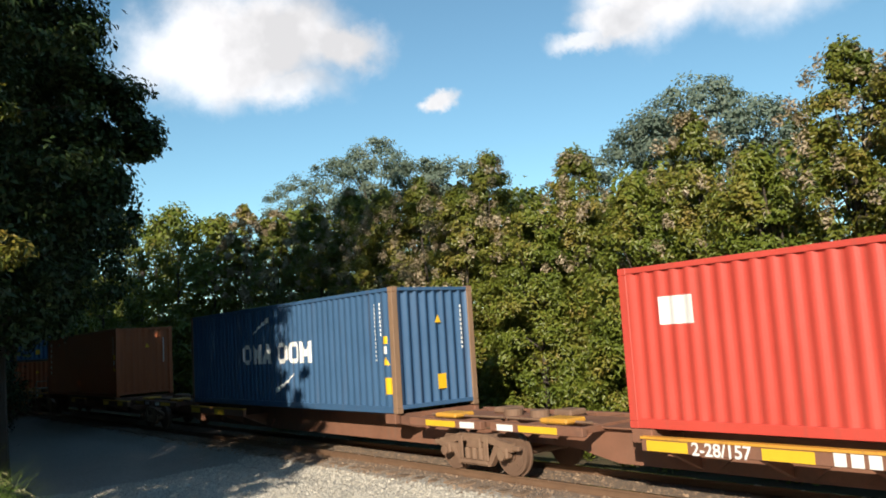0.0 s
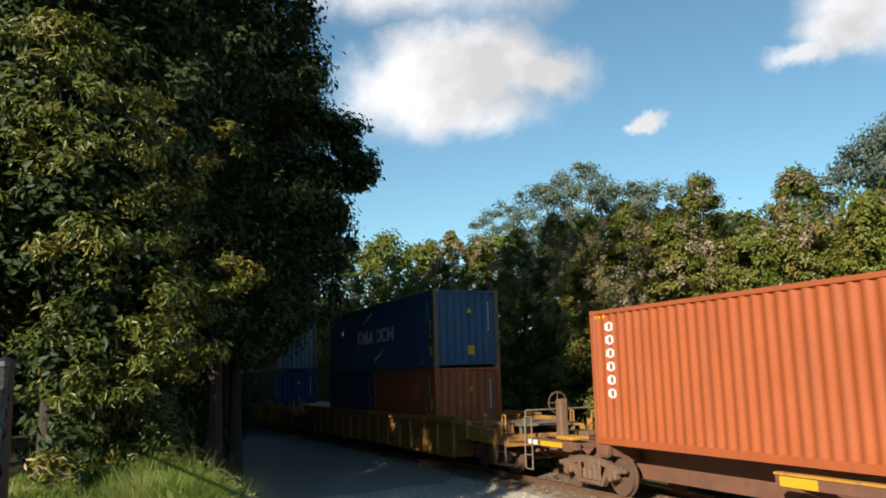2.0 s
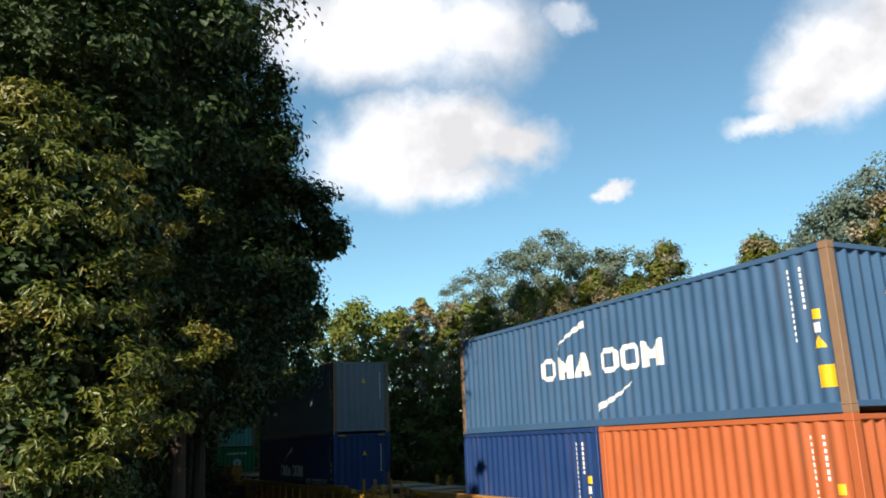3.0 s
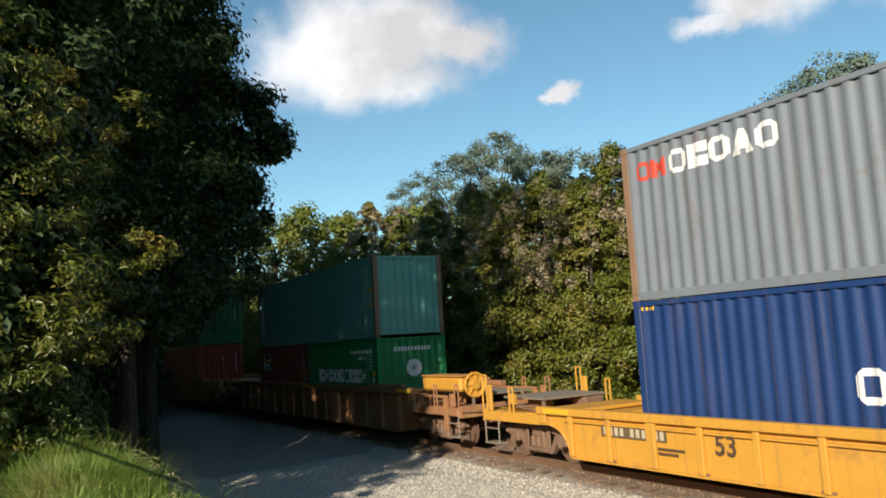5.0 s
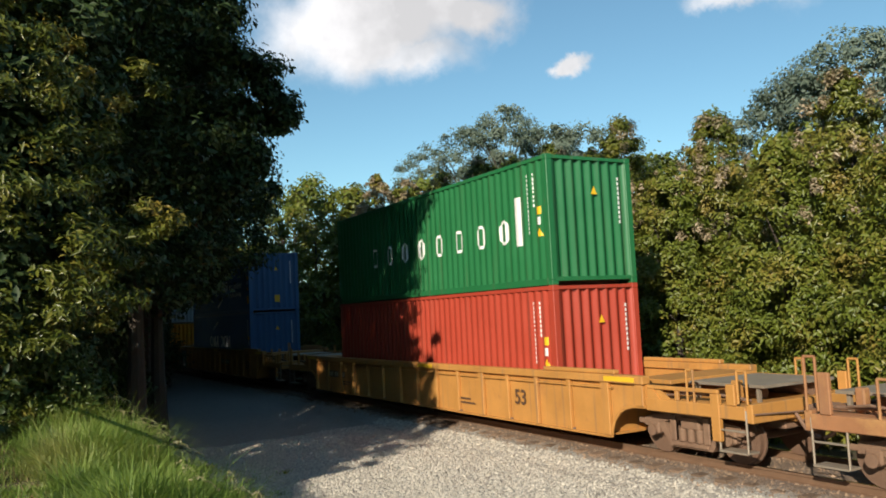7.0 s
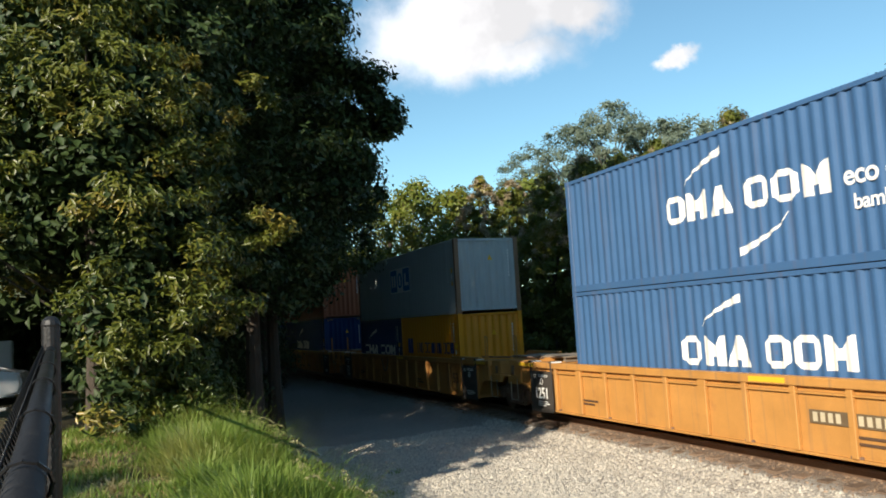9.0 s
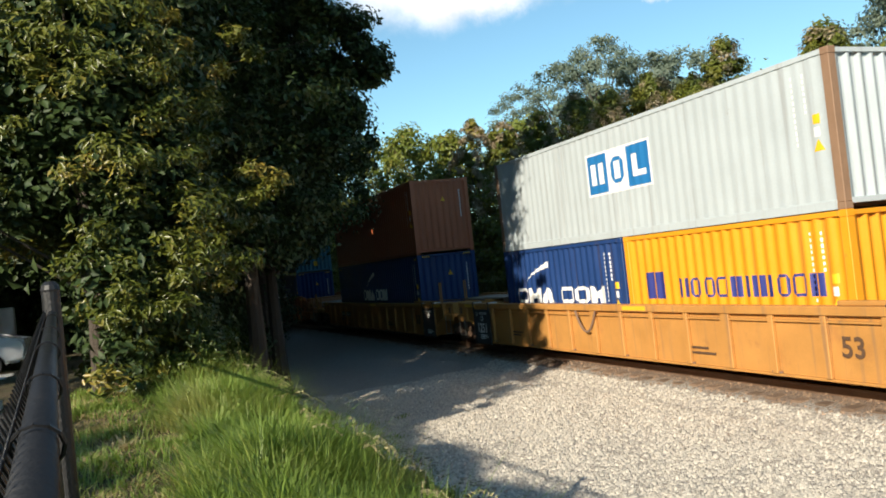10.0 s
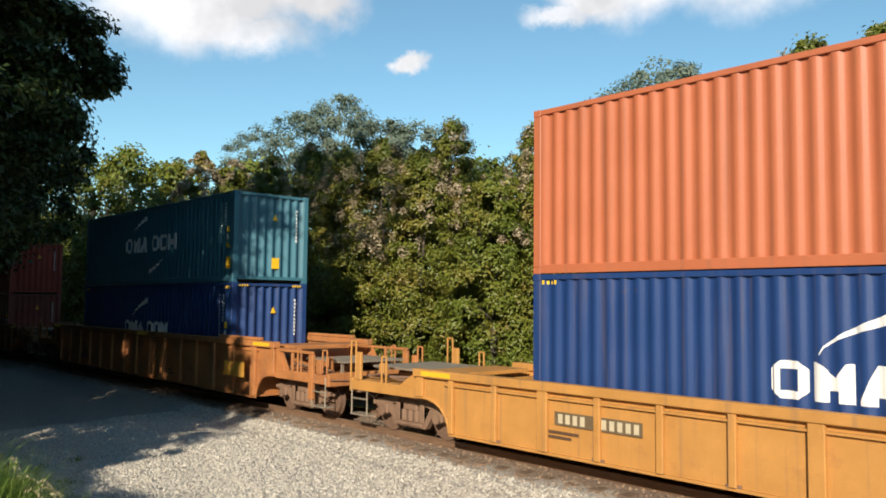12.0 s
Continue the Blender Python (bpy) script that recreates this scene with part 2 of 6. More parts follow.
SEED = leaf_material("pale_grass_seed", (0.36, 0.31, 0.17), (0.48, 0.42, 0.25), (0.62, 0.55, 0.36), 0.3, 0.6)
FENCE_BLACK = surface("black_fence_coating", (0.014, 0.014, 0.015), 0.45, vary=0.3, dirt=(0.05, 0.045, 0.04), dirt_amount=0.2, dirt_scale=9)
WIRE = surface("fence_wire", (0.04, 0.04, 0.042), 0.4, 0.6, vary=0.3)
ASPHALT = surface("asphalt", (0.055, 0.053, 0.05), 0.9, vary=0.3, scale=2, bump=0.6, bump_scale=90)
LINE_PAINT = surface("line_paint", (0.62, 0.6, 0.56), 0.8, vary=0.25, scale=6)
CAR_WHITE = surface("white_car_paint", (0.72, 0.72, 0.71), 0.25, vary=0.04)
GLASS_DARK = surface("tinted_glass", (0.02, 0.022, 0.025), 0.08, vary=0.1, bump=0)
TYRE = surface("tyre_rubber", (0.02, 0.02, 0.02), 0.85, vary=0.2)
ALLOY = surface("alloy", (0.5, 0.5, 0.51), 0.3, 0.9, vary=0.1)
RED_LENS = surface("red_lamp_lens", (0.35, 0.02, 0.015), 0.2, vary=0.1)

# ---- mesh helpers ----


def fast_mesh(name, verts, faces):
    """A mesh from arrays: verts n x 3, faces m x k."""
    me = bpy.data.meshes.new(name)
    verts, faces = np.asarray(verts, np.float32), np.asarray(faces, np.int32)
    k = faces.shape[1]
    me.vertices.add(len(verts))
    me.vertices.foreach_set("co", verts.ravel())
    me.loops.add(faces.size)
    me.loops.foreach_set("vertex_index", faces.ravel())
    me.polygons.add(len(faces))
    me.polygons.foreach_set("loop_start", np.arange(0, faces.size, k, dtype=np.int32))
    me.update(calc_edges=True)
    return me


def part(name, bm, material, parent=None, label=""):
    """Links a bmesh, or a finished mesh, as one mesh object under a thing or a part."""
    if isinstance(bm, bpy.types.Mesh):
        me = bm
    else:
        me = bpy.data.meshes.new(name)
        bmesh.ops.recalc_face_normals(bm, faces=bm.faces)
        bm.to_mesh(me)
        bm.free()
    if material is not None and not me.materials:
        me.materials.append(material)
    ob = new(name, me)
    ob.parent = parent
    return tagged(ob, label)


def thing(name, label, category, group="", kind=""):
    ob = new(name)
    ob.empty_display_size = 0.2
    return tagged(ob, label, category, group, kind)


def box(bm, x0, x1, y0, y1, z0, z1, bevel=0.0):
    r = bmesh.ops.create_cube(bm, size=1.0, matrix=Matrix.Translation(((x0 + x1) / 2, (y0 + y1) / 2, (z0 + z1) / 2)) @ Matrix.Diagonal((abs(x1 - x0), abs(y1 - y0), abs(z1 - z0), 1)))
    if bevel:
        es = list({e for v in r["verts"] for e in v.link_edges})
        bmesh.ops.bevel(bm, geom=es, offset=bevel, segments=1, affect="EDGES")


def boxes(*rows, bevel=0.0):
    bm = bmesh.new()
    for r in rows:
        box(bm, *r, bevel=bevel)
    return bm


def tube(bm, a, b, r, n=8, r2=None):
    a, b = Vector(a), Vector(b)
    d = b - a
    m = Matrix.Translation((a + b) / 2) @ d.to_track_quat("Z", "Y").to_matrix().to_4x4()
    bmesh.ops.create_cone(bm, cap_ends=True, segments=n, radius1=r, radius2=r if r2 is None else r2, depth=d.length, matrix=m)


def tubes(rows, r, n=6):
    bm = bmesh.new()
    for a, b in rows:
        tube(bm, a, b, r, n)
    return bm


def plate(points, y0, y1, bm=None):
    """A plate cut to an outline of (x, z) points, from y0 to y1."""
    bm = bm or bmesh.new()
    f = [bm.verts.new((x, y0, z)) for x, z in points]
    g = [bm.verts.new((x, y1, z)) for x, z in points]
    bm.faces.new(f)
    bm.faces.new(list(reversed(g)))
    for i in range(len(points)):
        j = (i + 1) % len(points)
        bm.faces.new((f[i], f[j], g[j], g[i]))
    return bm


def lettering(words, size, x, z, y, material, parent, name="lettering", spread=1.0, bold=0.02):
    """Flat letters on a face that looks towards -y; x, z is their left foot."""
    cu = bpy.data.curves.new("words", "FONT")
    cu.body, cu.size, cu.extrude = words, size, 0.001
    cu.space_character, cu.offset = spread, bold * size
    ob = bpy.data.objects.new("words", cu)
    me = bpy.data.meshes.new_from_object(ob)
    bpy.data.objects.remove(ob)
    me.transform(pose(x, y, z, 90, 0, 0))
    return part(name, me, material, parent)

# ---- ground and track ----
rng = np.random.default_rng(7)


def ground_z(x, y):
    """Height of the bare ground: a bank by the camera, the gravel way, the track bed, woods behind."""
    x, y = np.asarray(x, float), np.asarray(y, float)
    crest = 1.12 + 0.02 * np.clip(-x - 4, 0, 14)
    pts_y = np.array([-3.0, 0.9, 1.4, 1.8, 2.3, 2.9, 3.6, 4.4, 5.4, 9.6, 10.3, 10.8, 12.7, 13.3, 14.3, 16.0, 40.0])
    w = np.array([1.0, 1.0, 0.93, 0.74, 0.42, 0.14, 0.04, 0.01, 0.0, 0, 0, 0, 0, 0, 0, 0, 0])
    low = np.array([-0.5, -0.5, -0.5, -0.5, -0.5, -0.5, -0.5, -0.52, -0.52, -0.40, -0.22, -0.15, -0.15, -0.20, -0.6, -0.7, -0.3])
    k = np.interp(y, pts_y, w)
    return np.interp(y, pts_y, low) * (1 - k) + crest * k + 0.03 * np.sin(x * 1.7 + y) * np.sin(y * 2.3 - x * 0.6) * (np.abs(y - TRACK_Y) > 1.6)


def grid_axis(lo, hi, step, far):
    fine = np.arange(lo, hi + step / 2, step)
    grow = np.cumsum(step * 1.35 ** np.arange(1, 40))
    grow = grow[grow < far]
    return np.concatenate([lo - grow[::-1], fine, hi + grow])


def build_ground():
    xs, ys = grid_axis(-60, 20, 0.4, 900), grid_axis(-8, 26, 0.25, 900)
    gx, gy = np.meshgrid(xs, ys)
    v = np.stack([gx, gy, ground_z(gx, gy)], -1).reshape(-1, 3)
    nx, ny = len(xs), len(ys)
    i = (np.arange(ny - 1)[:, None] * nx + np.arange(nx - 1)).ravel()
    me = fast_mesh("ground", v, np.stack([i, i + 1, i + nx + 1, i + nx], 1))
    me.shade_smooth()
    tagged(part("ground", me, GROUND), "pale gravel way, grassy bank and brown woodland soil", "ground", kind="structure")


def stones(name, n, x0, x1, y0, y1, size, material, label, lift=0.0):
    """Crushed stone: squashed, uneven pyramids half sunk in the bed."""
    x, y = rng.uniform(x0, x1, n), rng.uniform(y0, y1, n)
    c = np.stack([x, y, ground_z(x, y) + lift], 1)
    base = np.array([(1, 0, -0.25), (0, 1, -0.25), (-1, 0, -0.25), (0, -1, -0.25), (0, 0, 1)], float)
    s = size * rng.uniform(0.6, 1.5, (n, 1, 1)) * rng.uniform(0.6, 1.2, (n, 1, 3))
    a = rng.uniform(0, 6.283, n)
    jig = base[None] + rng.normal(0, 0.28, (n, 5, 3))
    p = jig * s
    ca, sa = np.cos(a)[:, None], np.sin(a)[:, None]
    px, py = p[..., 0] * ca - p[..., 1] * sa, p[..., 0] * sa + p[..., 1] * ca
    v = np.stack([px, py, p[..., 2] * 0.8], -1) + c[:, None]
    f = np.array([(0, 1, 4), (1, 2, 4), (2, 3, 4), (3, 0, 4)])  # the buried lower half is left off
    me = fast_mesh(name, v.reshape(-1, 3), (f[None] + 5 * np.arange(n)[:, None, None]).reshape(-1, 3))
    tagged(part(name, me, material), label, "gravel", kind="stuff")


def rail_mesh(x0, x1):
    prof = [(-0.07, -0.17), (0.07, -0.17), (0.07, -0.155), (0.012, -0.13), (0.012, -0.045), (0.036, -0.035), (0.036, -0.004), (0.03, 0.0), (-0.03, 0.0), (-0.036, -0.004), (-0.036, -0.035), (-0.012, -0.045), (-0.012, -0.13), (-0.07, -0.155)]
    bm = bmesh.new()
    a = [bm.verts.new((x0, y, z)) for y, z in prof]
    b = [bm.verts.new((x1, y, z)) for y, z in prof]
    for i in range(len(prof)):
        j = (i + 1) % len(prof)
        f = bm.faces.new((a[i], a[j], b[j], b[i]))
        f.material_index = 1 if i == 7 else 0
    me = bpy.data.meshes.new("rail")
    bmesh.ops.recalc_face_normals(bm, faces=bm.faces)
    bm.to_mesh(me)
    bm.free()
    me.materials.append(RAIL)
    me.materials.append(RAIL_HEAD)
    return me


def build_track():
    track = thing("railway_track", "single rusty steel railway track on brown timber ties", "railway track", kind="structure")
    me = rail_mesh(-170, 40)
    for side in (-1, 1):
        part("rail", me, None, track).location = (0, TRACK_Y + side * 0.753, 0)
    tie = bpy.data.meshes.new("tie")
    bm = boxes((-0.115, 0.115, -1.36, 1.36, -0.35, -0.172), bevel=0.012)
    bm.to_mesh(tie)
    bm.free()
    tie.materials.append(TIE)
    plate_mesh = bpy.data.meshes.new("tie_plate")
    bm = boxes((-0.09, 0.09, -0.18, 0.18, -0.1715, -0.155))
    for sx in (-0.05, 0.05):
        for sy in (-0.1, 0.1):
            tube(bm, (sx, sy, -0.16), (sx, sy, -0.135), 0.014, 6)
    bm.to_mesh(plate_mesh)
    bm.free()
    plate_mesh.materials.append(RAIL)
    for i in range(270):
        x = 8 - i * 0.53
        o = part("tie", tie, None, track)
        o.location = (x + rng.normal(0, 0.02), TRACK_Y + rng.normal(0, 0.04), rng.normal(0, 0.006))
        o.rotation_euler = (0, 0, rng.normal(0, 0.012))
        if -30 < x < 4:
            for side in (-1, 1):
                part("tie_plate", plate_mesh, None, track).location = (x, TRACK_Y + side * 0.753, 0)


# ---- plants ----


def leaf_cards(c, n, length, width):
    """Folded four-cornered leaves at c that face n."""
    m = len(c)
    n = n / np.linalg.norm(n, axis=1, keepdims=True)
    r = rng.normal(size=(m, 3))
    u = np.cross(n, r)
    u /= np.linalg.norm(u, axis=1, keepdims=True) + 1e-9
    w = np.cross(n, u)
    L = (length * rng.uniform(0.6, 1.25, m))[:, None]
    W = (width * rng.uniform(0.7, 1.2, m))[:, None]
    v = np.stack([c - u * L * 0.5, c + w * W * 0.5 + n * W * 0.22, c + u * L * 0.5 - n * L * 0.12, c - w * W * 0.5 + n * W * 0.22], 1)
    i = 4 * np.arange(m)[:, None]
    f = np.concatenate([i + [[0, 1, 2]], i + [[0, 2, 3]]])
    return v.reshape(-1, 3), f


def clumps_to_leaves(centres, radii, per, length, width, squash=0.75, up=0.5, outward=None):
    k = len(centres)
    n = (np.asarray(per) * np.ones(k)).astype(int)
    idx = np.repeat(np.arange(k), n)
    d = rng.normal(size=(len(idx), 3))
    d /= np.linalg.norm(d, axis=1, keepdims=True)
    rad = radii[idx] * np.clip(rng.normal(0.68, 0.27, len(idx)), 0.1, 1.5)
    p = centres[idx] + d * rad[:, None] * np.array([1, 1, squash])
    nn = d * 0.8 + np.array([0, 0, up]) + rng.normal(0, 0.45, (len(idx), 3))
    if outward is not None:
        nn = nn + outward[idx] * 0.6
    return leaf_cards(p, nn, length, width)


def limb(bm, pts, r0, r1, n=7):
    rings = []
    for i, p in enumerate(pts):
        r = r0 + (r1 - r0) * i / (len(pts) - 1)
        rings.append([bm.verts.new((p[0] + r * math.cos(6.283 * k / n), p[1] + r * math.sin(6.283 * k / n), p[2])) for k in range(n)])
    for a, b in zip(rings, rings[1:]):
        for k in range(n):
            bm.faces.new((a[k], a[(k + 1) % n], b[(k + 1) % n], b[k]))


def crown_centres(h, r, base, count, kind):
    """Clump centres and radii of a crown from height base to h, r wide; kind shapes its outline."""
    t = rng.uniform(0, 1, count) ** (1.05 if kind == "cone" else 0.9)
    z = base + (h - base) * t
    if kind == "cone":
        prof = np.clip((1 - t) ** 0.58, 0.04, 1) * (0.8 + 0.2 * np.minimum(t * 6, 1))
    else:
        prof = np.sqrt(np.clip(1 - (2 * t - 0.85) ** 2 / 1.45, 0.05, 1))
    a = rng.uniform(0, 6.283, count)
    lump = 1 + 0.16 * np.sin(3 * a + 5 * t + rng.uniform(0, 6)) + 0.1 * np.sin(7 * a - 9 * t)
    q = r * prof * lump * np.sqrt(rng.uniform(0.35, 1, count))
    c = np.stack([q * np.cos(a), q * np.sin(a), z], 1)
    out = np.stack([np.cos(a), np.sin(a), np.full(count, 0.2)], 1)
    return c, out


def tree(name, x, y, h, r, base, material, label, category="tree", kind="round", clumps=110, per=80, clump_r=0.6, leaf=(0.2, 0.09), trunk_r=0.16, group="", squash=0.75, extra=(), limbs=12, core=0, young=False, extra_r=None, bare=None):
    z0 = float(ground_z(x, y)) - 0.05
    root = thing(name, label, category, group)
    root.location = (x, y, z0)
    c, out = crown_centres(h, r, base, clumps, kind)
    if bare:  # no foliage low down on the side past this y
        full = (c[:, 1] + y > bare[0]) | (c[:, 2] + z0 > bare[1])
        c, out = c[full], out[full]
        clumps = len(c)
    if len(extra):
        e = np.asarray(extra, float) - np.array([x, y, z0])
        c, out = np.concatenate([c, e]), np.concatenate([out, np.tile([0.3, 0.3, 0.3], (len(e), 1))])
    cr = clump_r * rng.uniform(0.55, 1.3, len(c)) * (np.clip(1.3 - 0.8 * c[:, 2] / h, 0.4, 1) if kind == "cone" else 1)
    if extra_r is not None:
        cr[clumps:] = extra_r
    v, f = clumps_to_leaves(c, cr, per, leaf[0], leaf[1], squash, 0.5, out)
    part("crown", fast_mesh("crown", v, f), material, root)
    if young:  # bronze shoots that stand out of the upper crown, paled for sheen and haze
        s0, so = crown_centres(h * 0.985, r * 1.02, base + 0.56 * (h - base), 60, kind)
        sr = rng.uniform(0.10, 0.24, len(s0))
        v, f = clumps_to_leaves(s0 + so * 0.12, sr, (60 * (sr / 0.2) ** 1.6).astype(int), leaf[0] * 0.85, leaf[1] * 0.85, 1.2, 0.7)
        part("young_growth", fast_mesh("young_growth", v, f), LEAF_YOUNG, root, "bronze young leaves at the branch tips, paled with painted sheen and haze")
    # dark leaves added inside the crown to block light and darken its gaps
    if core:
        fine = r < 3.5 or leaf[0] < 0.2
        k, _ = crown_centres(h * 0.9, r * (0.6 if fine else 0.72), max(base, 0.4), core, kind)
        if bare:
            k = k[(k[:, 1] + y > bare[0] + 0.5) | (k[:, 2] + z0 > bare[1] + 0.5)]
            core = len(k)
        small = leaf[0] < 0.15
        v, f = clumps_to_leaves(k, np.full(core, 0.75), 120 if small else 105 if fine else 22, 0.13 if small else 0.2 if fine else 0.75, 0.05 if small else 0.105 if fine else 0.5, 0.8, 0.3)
        part("inner_foliage", fast_mesh("inner_foliage", v, f), LEAF_DARK, root, "inner leaves added to block light, their dark colour standing in for shade")
    bm = bmesh.new()
    lean = rng.normal(0, 0.15, 2)
    top = h * (0.58 if kind == "cone" else 0.82)
    axis = [(lean[0] * s * s * 2, lean[1] * s * s * 2, s * top) for s in (0, 0.06, 0.2, 0.45, 0.7, 1.0)]
    limb(bm, axis, trunk_r * 1.35, trunk_r * 0.15, 9)
    part("trunk", bm, BARK, root)
    for i in rng.choice(len(c), min(len(c), limbs), replace=False):
        bm = bmesh.new()
        s = max(0.12, min(0.8, (c[i][2] - 0.25 * np.hypot(c[i][0], c[i][1])) / top - 0.08))
        p0 = np.array([lean[0] * s * s * 2, lean[1] * s * s * 2, s * top])
        mid = (p0 + c[i]) / 2 + np.array([0, 0, 0.12 * np.linalg.norm(c[i] - p0)])
        limb(bm, [p0, mid, c[i]], trunk_r * 0.4, trunk_r * 0.08, 5)
        part("limb", bm, BARK, root)
    return root


def at(az, y):
    return -y * math.tan(radians(az))


def top_z(az, el, y):
    return CAM_Z + y / math.cos(radians(az)) * math.tan(radians(el))


def build_far_trees():
    # front row behind the track: azimuth and elevation of each tip, distance from the camera's line, crown radius, kind
    rows = [(6, 17, 18, 2.6, 0), (13, 17, 18, 2.6, 0), (19.0, 17.6, 18.0, 2.4, 0), (23.0, 17.4, 18.6, 2.2, 0), (29.3, 11.6, 17.8, 2.0, 1), (33.1, 14.7, 18.8, 2.0, 0), (37.2, 10.6, 17.6, 2.1, 1), (41.3, 13.0, 19.0, 1.9, 0),
            (44.4, 9.6, 17.5, 2.1, 1), (47.4, 13.3, 19.4, 1.9, 0), (49.6, 11.3, 18.0, 2.0, 0), (52.4, 11.8, 18.4, 2.2, 0), (55.0, 11.0, 17.7, 2.1, 0), (57.4, 11.4, 18.8, 2.2, 0), (60.3, 10.2, 18.0, 2.3, 0), (63.0, 9.9, 18.4, 2.4, 0), (65.0, 10.3, 19.0, 2.2, 0),
            (67.3, 9.2, 18.3, 2.6, 2), (69.6, 9.8, 18.6, 3.0, 2), (72.0, 9.6, 18.4, 3.2, 2), (74.4, 9.0, 18.4, 3.6, 2), (76.6, 8.6, 18.2, 4.0, 2)]
    for az, el, y, r, kind in rows:
        x, z = at(az, y), top_z(az, el, y)
        h = z - float(ground_z(x, y))
        near = az < 62
        if kind == 2:
            tree("broadleaf_tree", x, y, h, r, 0.8, LEAF_GREEN, "sunlit green broadleaf tree behind the railway track", clumps=130, per=60, clump_r=0.8, leaf=(0.3, 0.16), group="trees behind the track")
        else:
            tree("magnolia_tree", x, y, h - 0.15, r + 0.3, 0.1, LEAF_MAGNOLIA if kind == 0 else LEAF_GREEN, "bushy evergreen magnolia with bronze-tipped leaves behind the track" if kind == 0 else "dense bright green magnolia behind the track", kind="cone",
                 clumps=180 if near else 130, per=140 if near else 70, clump_r=0.52, leaf=(0.155, 0.068) if near else (0.24, 0.12), trunk_r=0.14, group="trees behind the track", young=kind == 0)
    # filler behind the row
    for az, el, y in ((16, 13, 23), (26, 10.5, 23.5), (34.5, 10.5, 23), (38.8, 9.0, 23), (43, 9.0, 24), (46.0, 10.0, 23), (51, 9.8, 24), (56.5, 10, 24), (61.5, 9.3, 24), (66, 8.8, 24), (70.8, 8.8, 25)):
        x = at(az, y)
        tree("broadleaf_tree", x, y, top_z(az, el, y) - float(ground_z(x, y)), 3.2, 0.3, LEAF_GREEN, "dense green tree in the second row behind the track", clumps=150, per=34, clump_r=0.9, leaf=(0.34, 0.2), trunk_r=0.2, group="trees behind the track")
    for az, y, h, r in ((44, 20.5, 4.0, 2.6), (50, 20.5, 4.5, 2.8), (55, 20.8, 4.5, 3.0), (59, 20.8, 5.0, 3.2), (62.5, 21, 5.0, 3.4), (65.5, 21, 5.5, 3.6), (68, 21, 5.5, 3.8), (70.2, 21, 6.0, 4.0), (72.2, 21, 6.0, 4.2), (74, 21, 6.5, 4.4), (75.6, 21, 6.5, 4.6), (77.2, 20, 7.0, 5.0), (78.8, 19.5, 11.0, 6.0), (80.2, 19.5, 14.0, 6.4), (81.5, 19.5, 16.0, 7.0)):
        tree("hedgerow_shrub", at(az, y), y, h, r, 0.05, LEAF_GREEN, "dense green undergrowth behind the trees", "shrub", clumps=110, per=34, clump_r=0.85, leaf=(0.4, 0.23), trunk_r=0.06, group="undergrowth behind the track", limbs=4)
    # the wood that closes the view along the line
    for az, y, h, r in ((73.6, 27.0, 12.0, 6.0), (75.2, 26.0, 13.0, 6.0), (76.8, 25.0, 14.0, 6.5), (78.2, 25.0, 15.0, 7.0), (79.6, 25.0, 16.0, 7.0), (81.0, 25.0, 17.0, 8.0)):
        tree("broadleaf_tree", at(az, y), y, h, r, 0.2, LEAF_GREEN, "dense green tree in the wood behind the track", clumps=170, per=34, clump_r=1.25, leaf=(0.6, 0.36), trunk_r=0.25, group="trees behind the track", limbs=5)
    # tall oaks farther back; their haze is mixed into the leaf colour
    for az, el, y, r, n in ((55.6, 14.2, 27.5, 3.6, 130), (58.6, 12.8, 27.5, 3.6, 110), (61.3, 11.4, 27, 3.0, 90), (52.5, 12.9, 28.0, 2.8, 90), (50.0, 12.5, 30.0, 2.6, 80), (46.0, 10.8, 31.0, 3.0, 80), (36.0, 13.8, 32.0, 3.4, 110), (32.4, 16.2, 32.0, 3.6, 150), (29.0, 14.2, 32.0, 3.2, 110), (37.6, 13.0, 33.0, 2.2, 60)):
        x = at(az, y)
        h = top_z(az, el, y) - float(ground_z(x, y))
        tree("oak_tree", x, y, h, r, h * 0.4, LEAF_FAR, "tall oak rising above the nearer trees, distance haze tinted into its grey-green leaves", clumps=round(n * 1.15), per=100, clump_r=0.64, leaf=(0.2, 0.11), trunk_r=0.17, group="tall oaks", squash=0.6)


# tufts of the overhanging bough: azimuth, elevation, spread in degrees, how many
BOUGH = [(76.0, 18.6, 1.7, 16), (74.6, 18.0, 1.3, 12), (73.5, 17.0, 1.1, 10), (72.4, 15.9, 0.9, 8), (71.5, 15.0, 0.8, 7), (70.9, 14.3, 0.5, 4), (74.8, 15.0, 1.2, 10), (73.2, 14.3, 0.8, 6), (72.0, 13.7, 0.6, 5),
         (75.2, 12.4, 1.2, 10), (73.9, 11.9, 0.8, 6), (73.2, 11.0, 0.6, 4), (75.4, 10.0, 1.3, 10), (74.2, 9.7, 0.5, 3)]


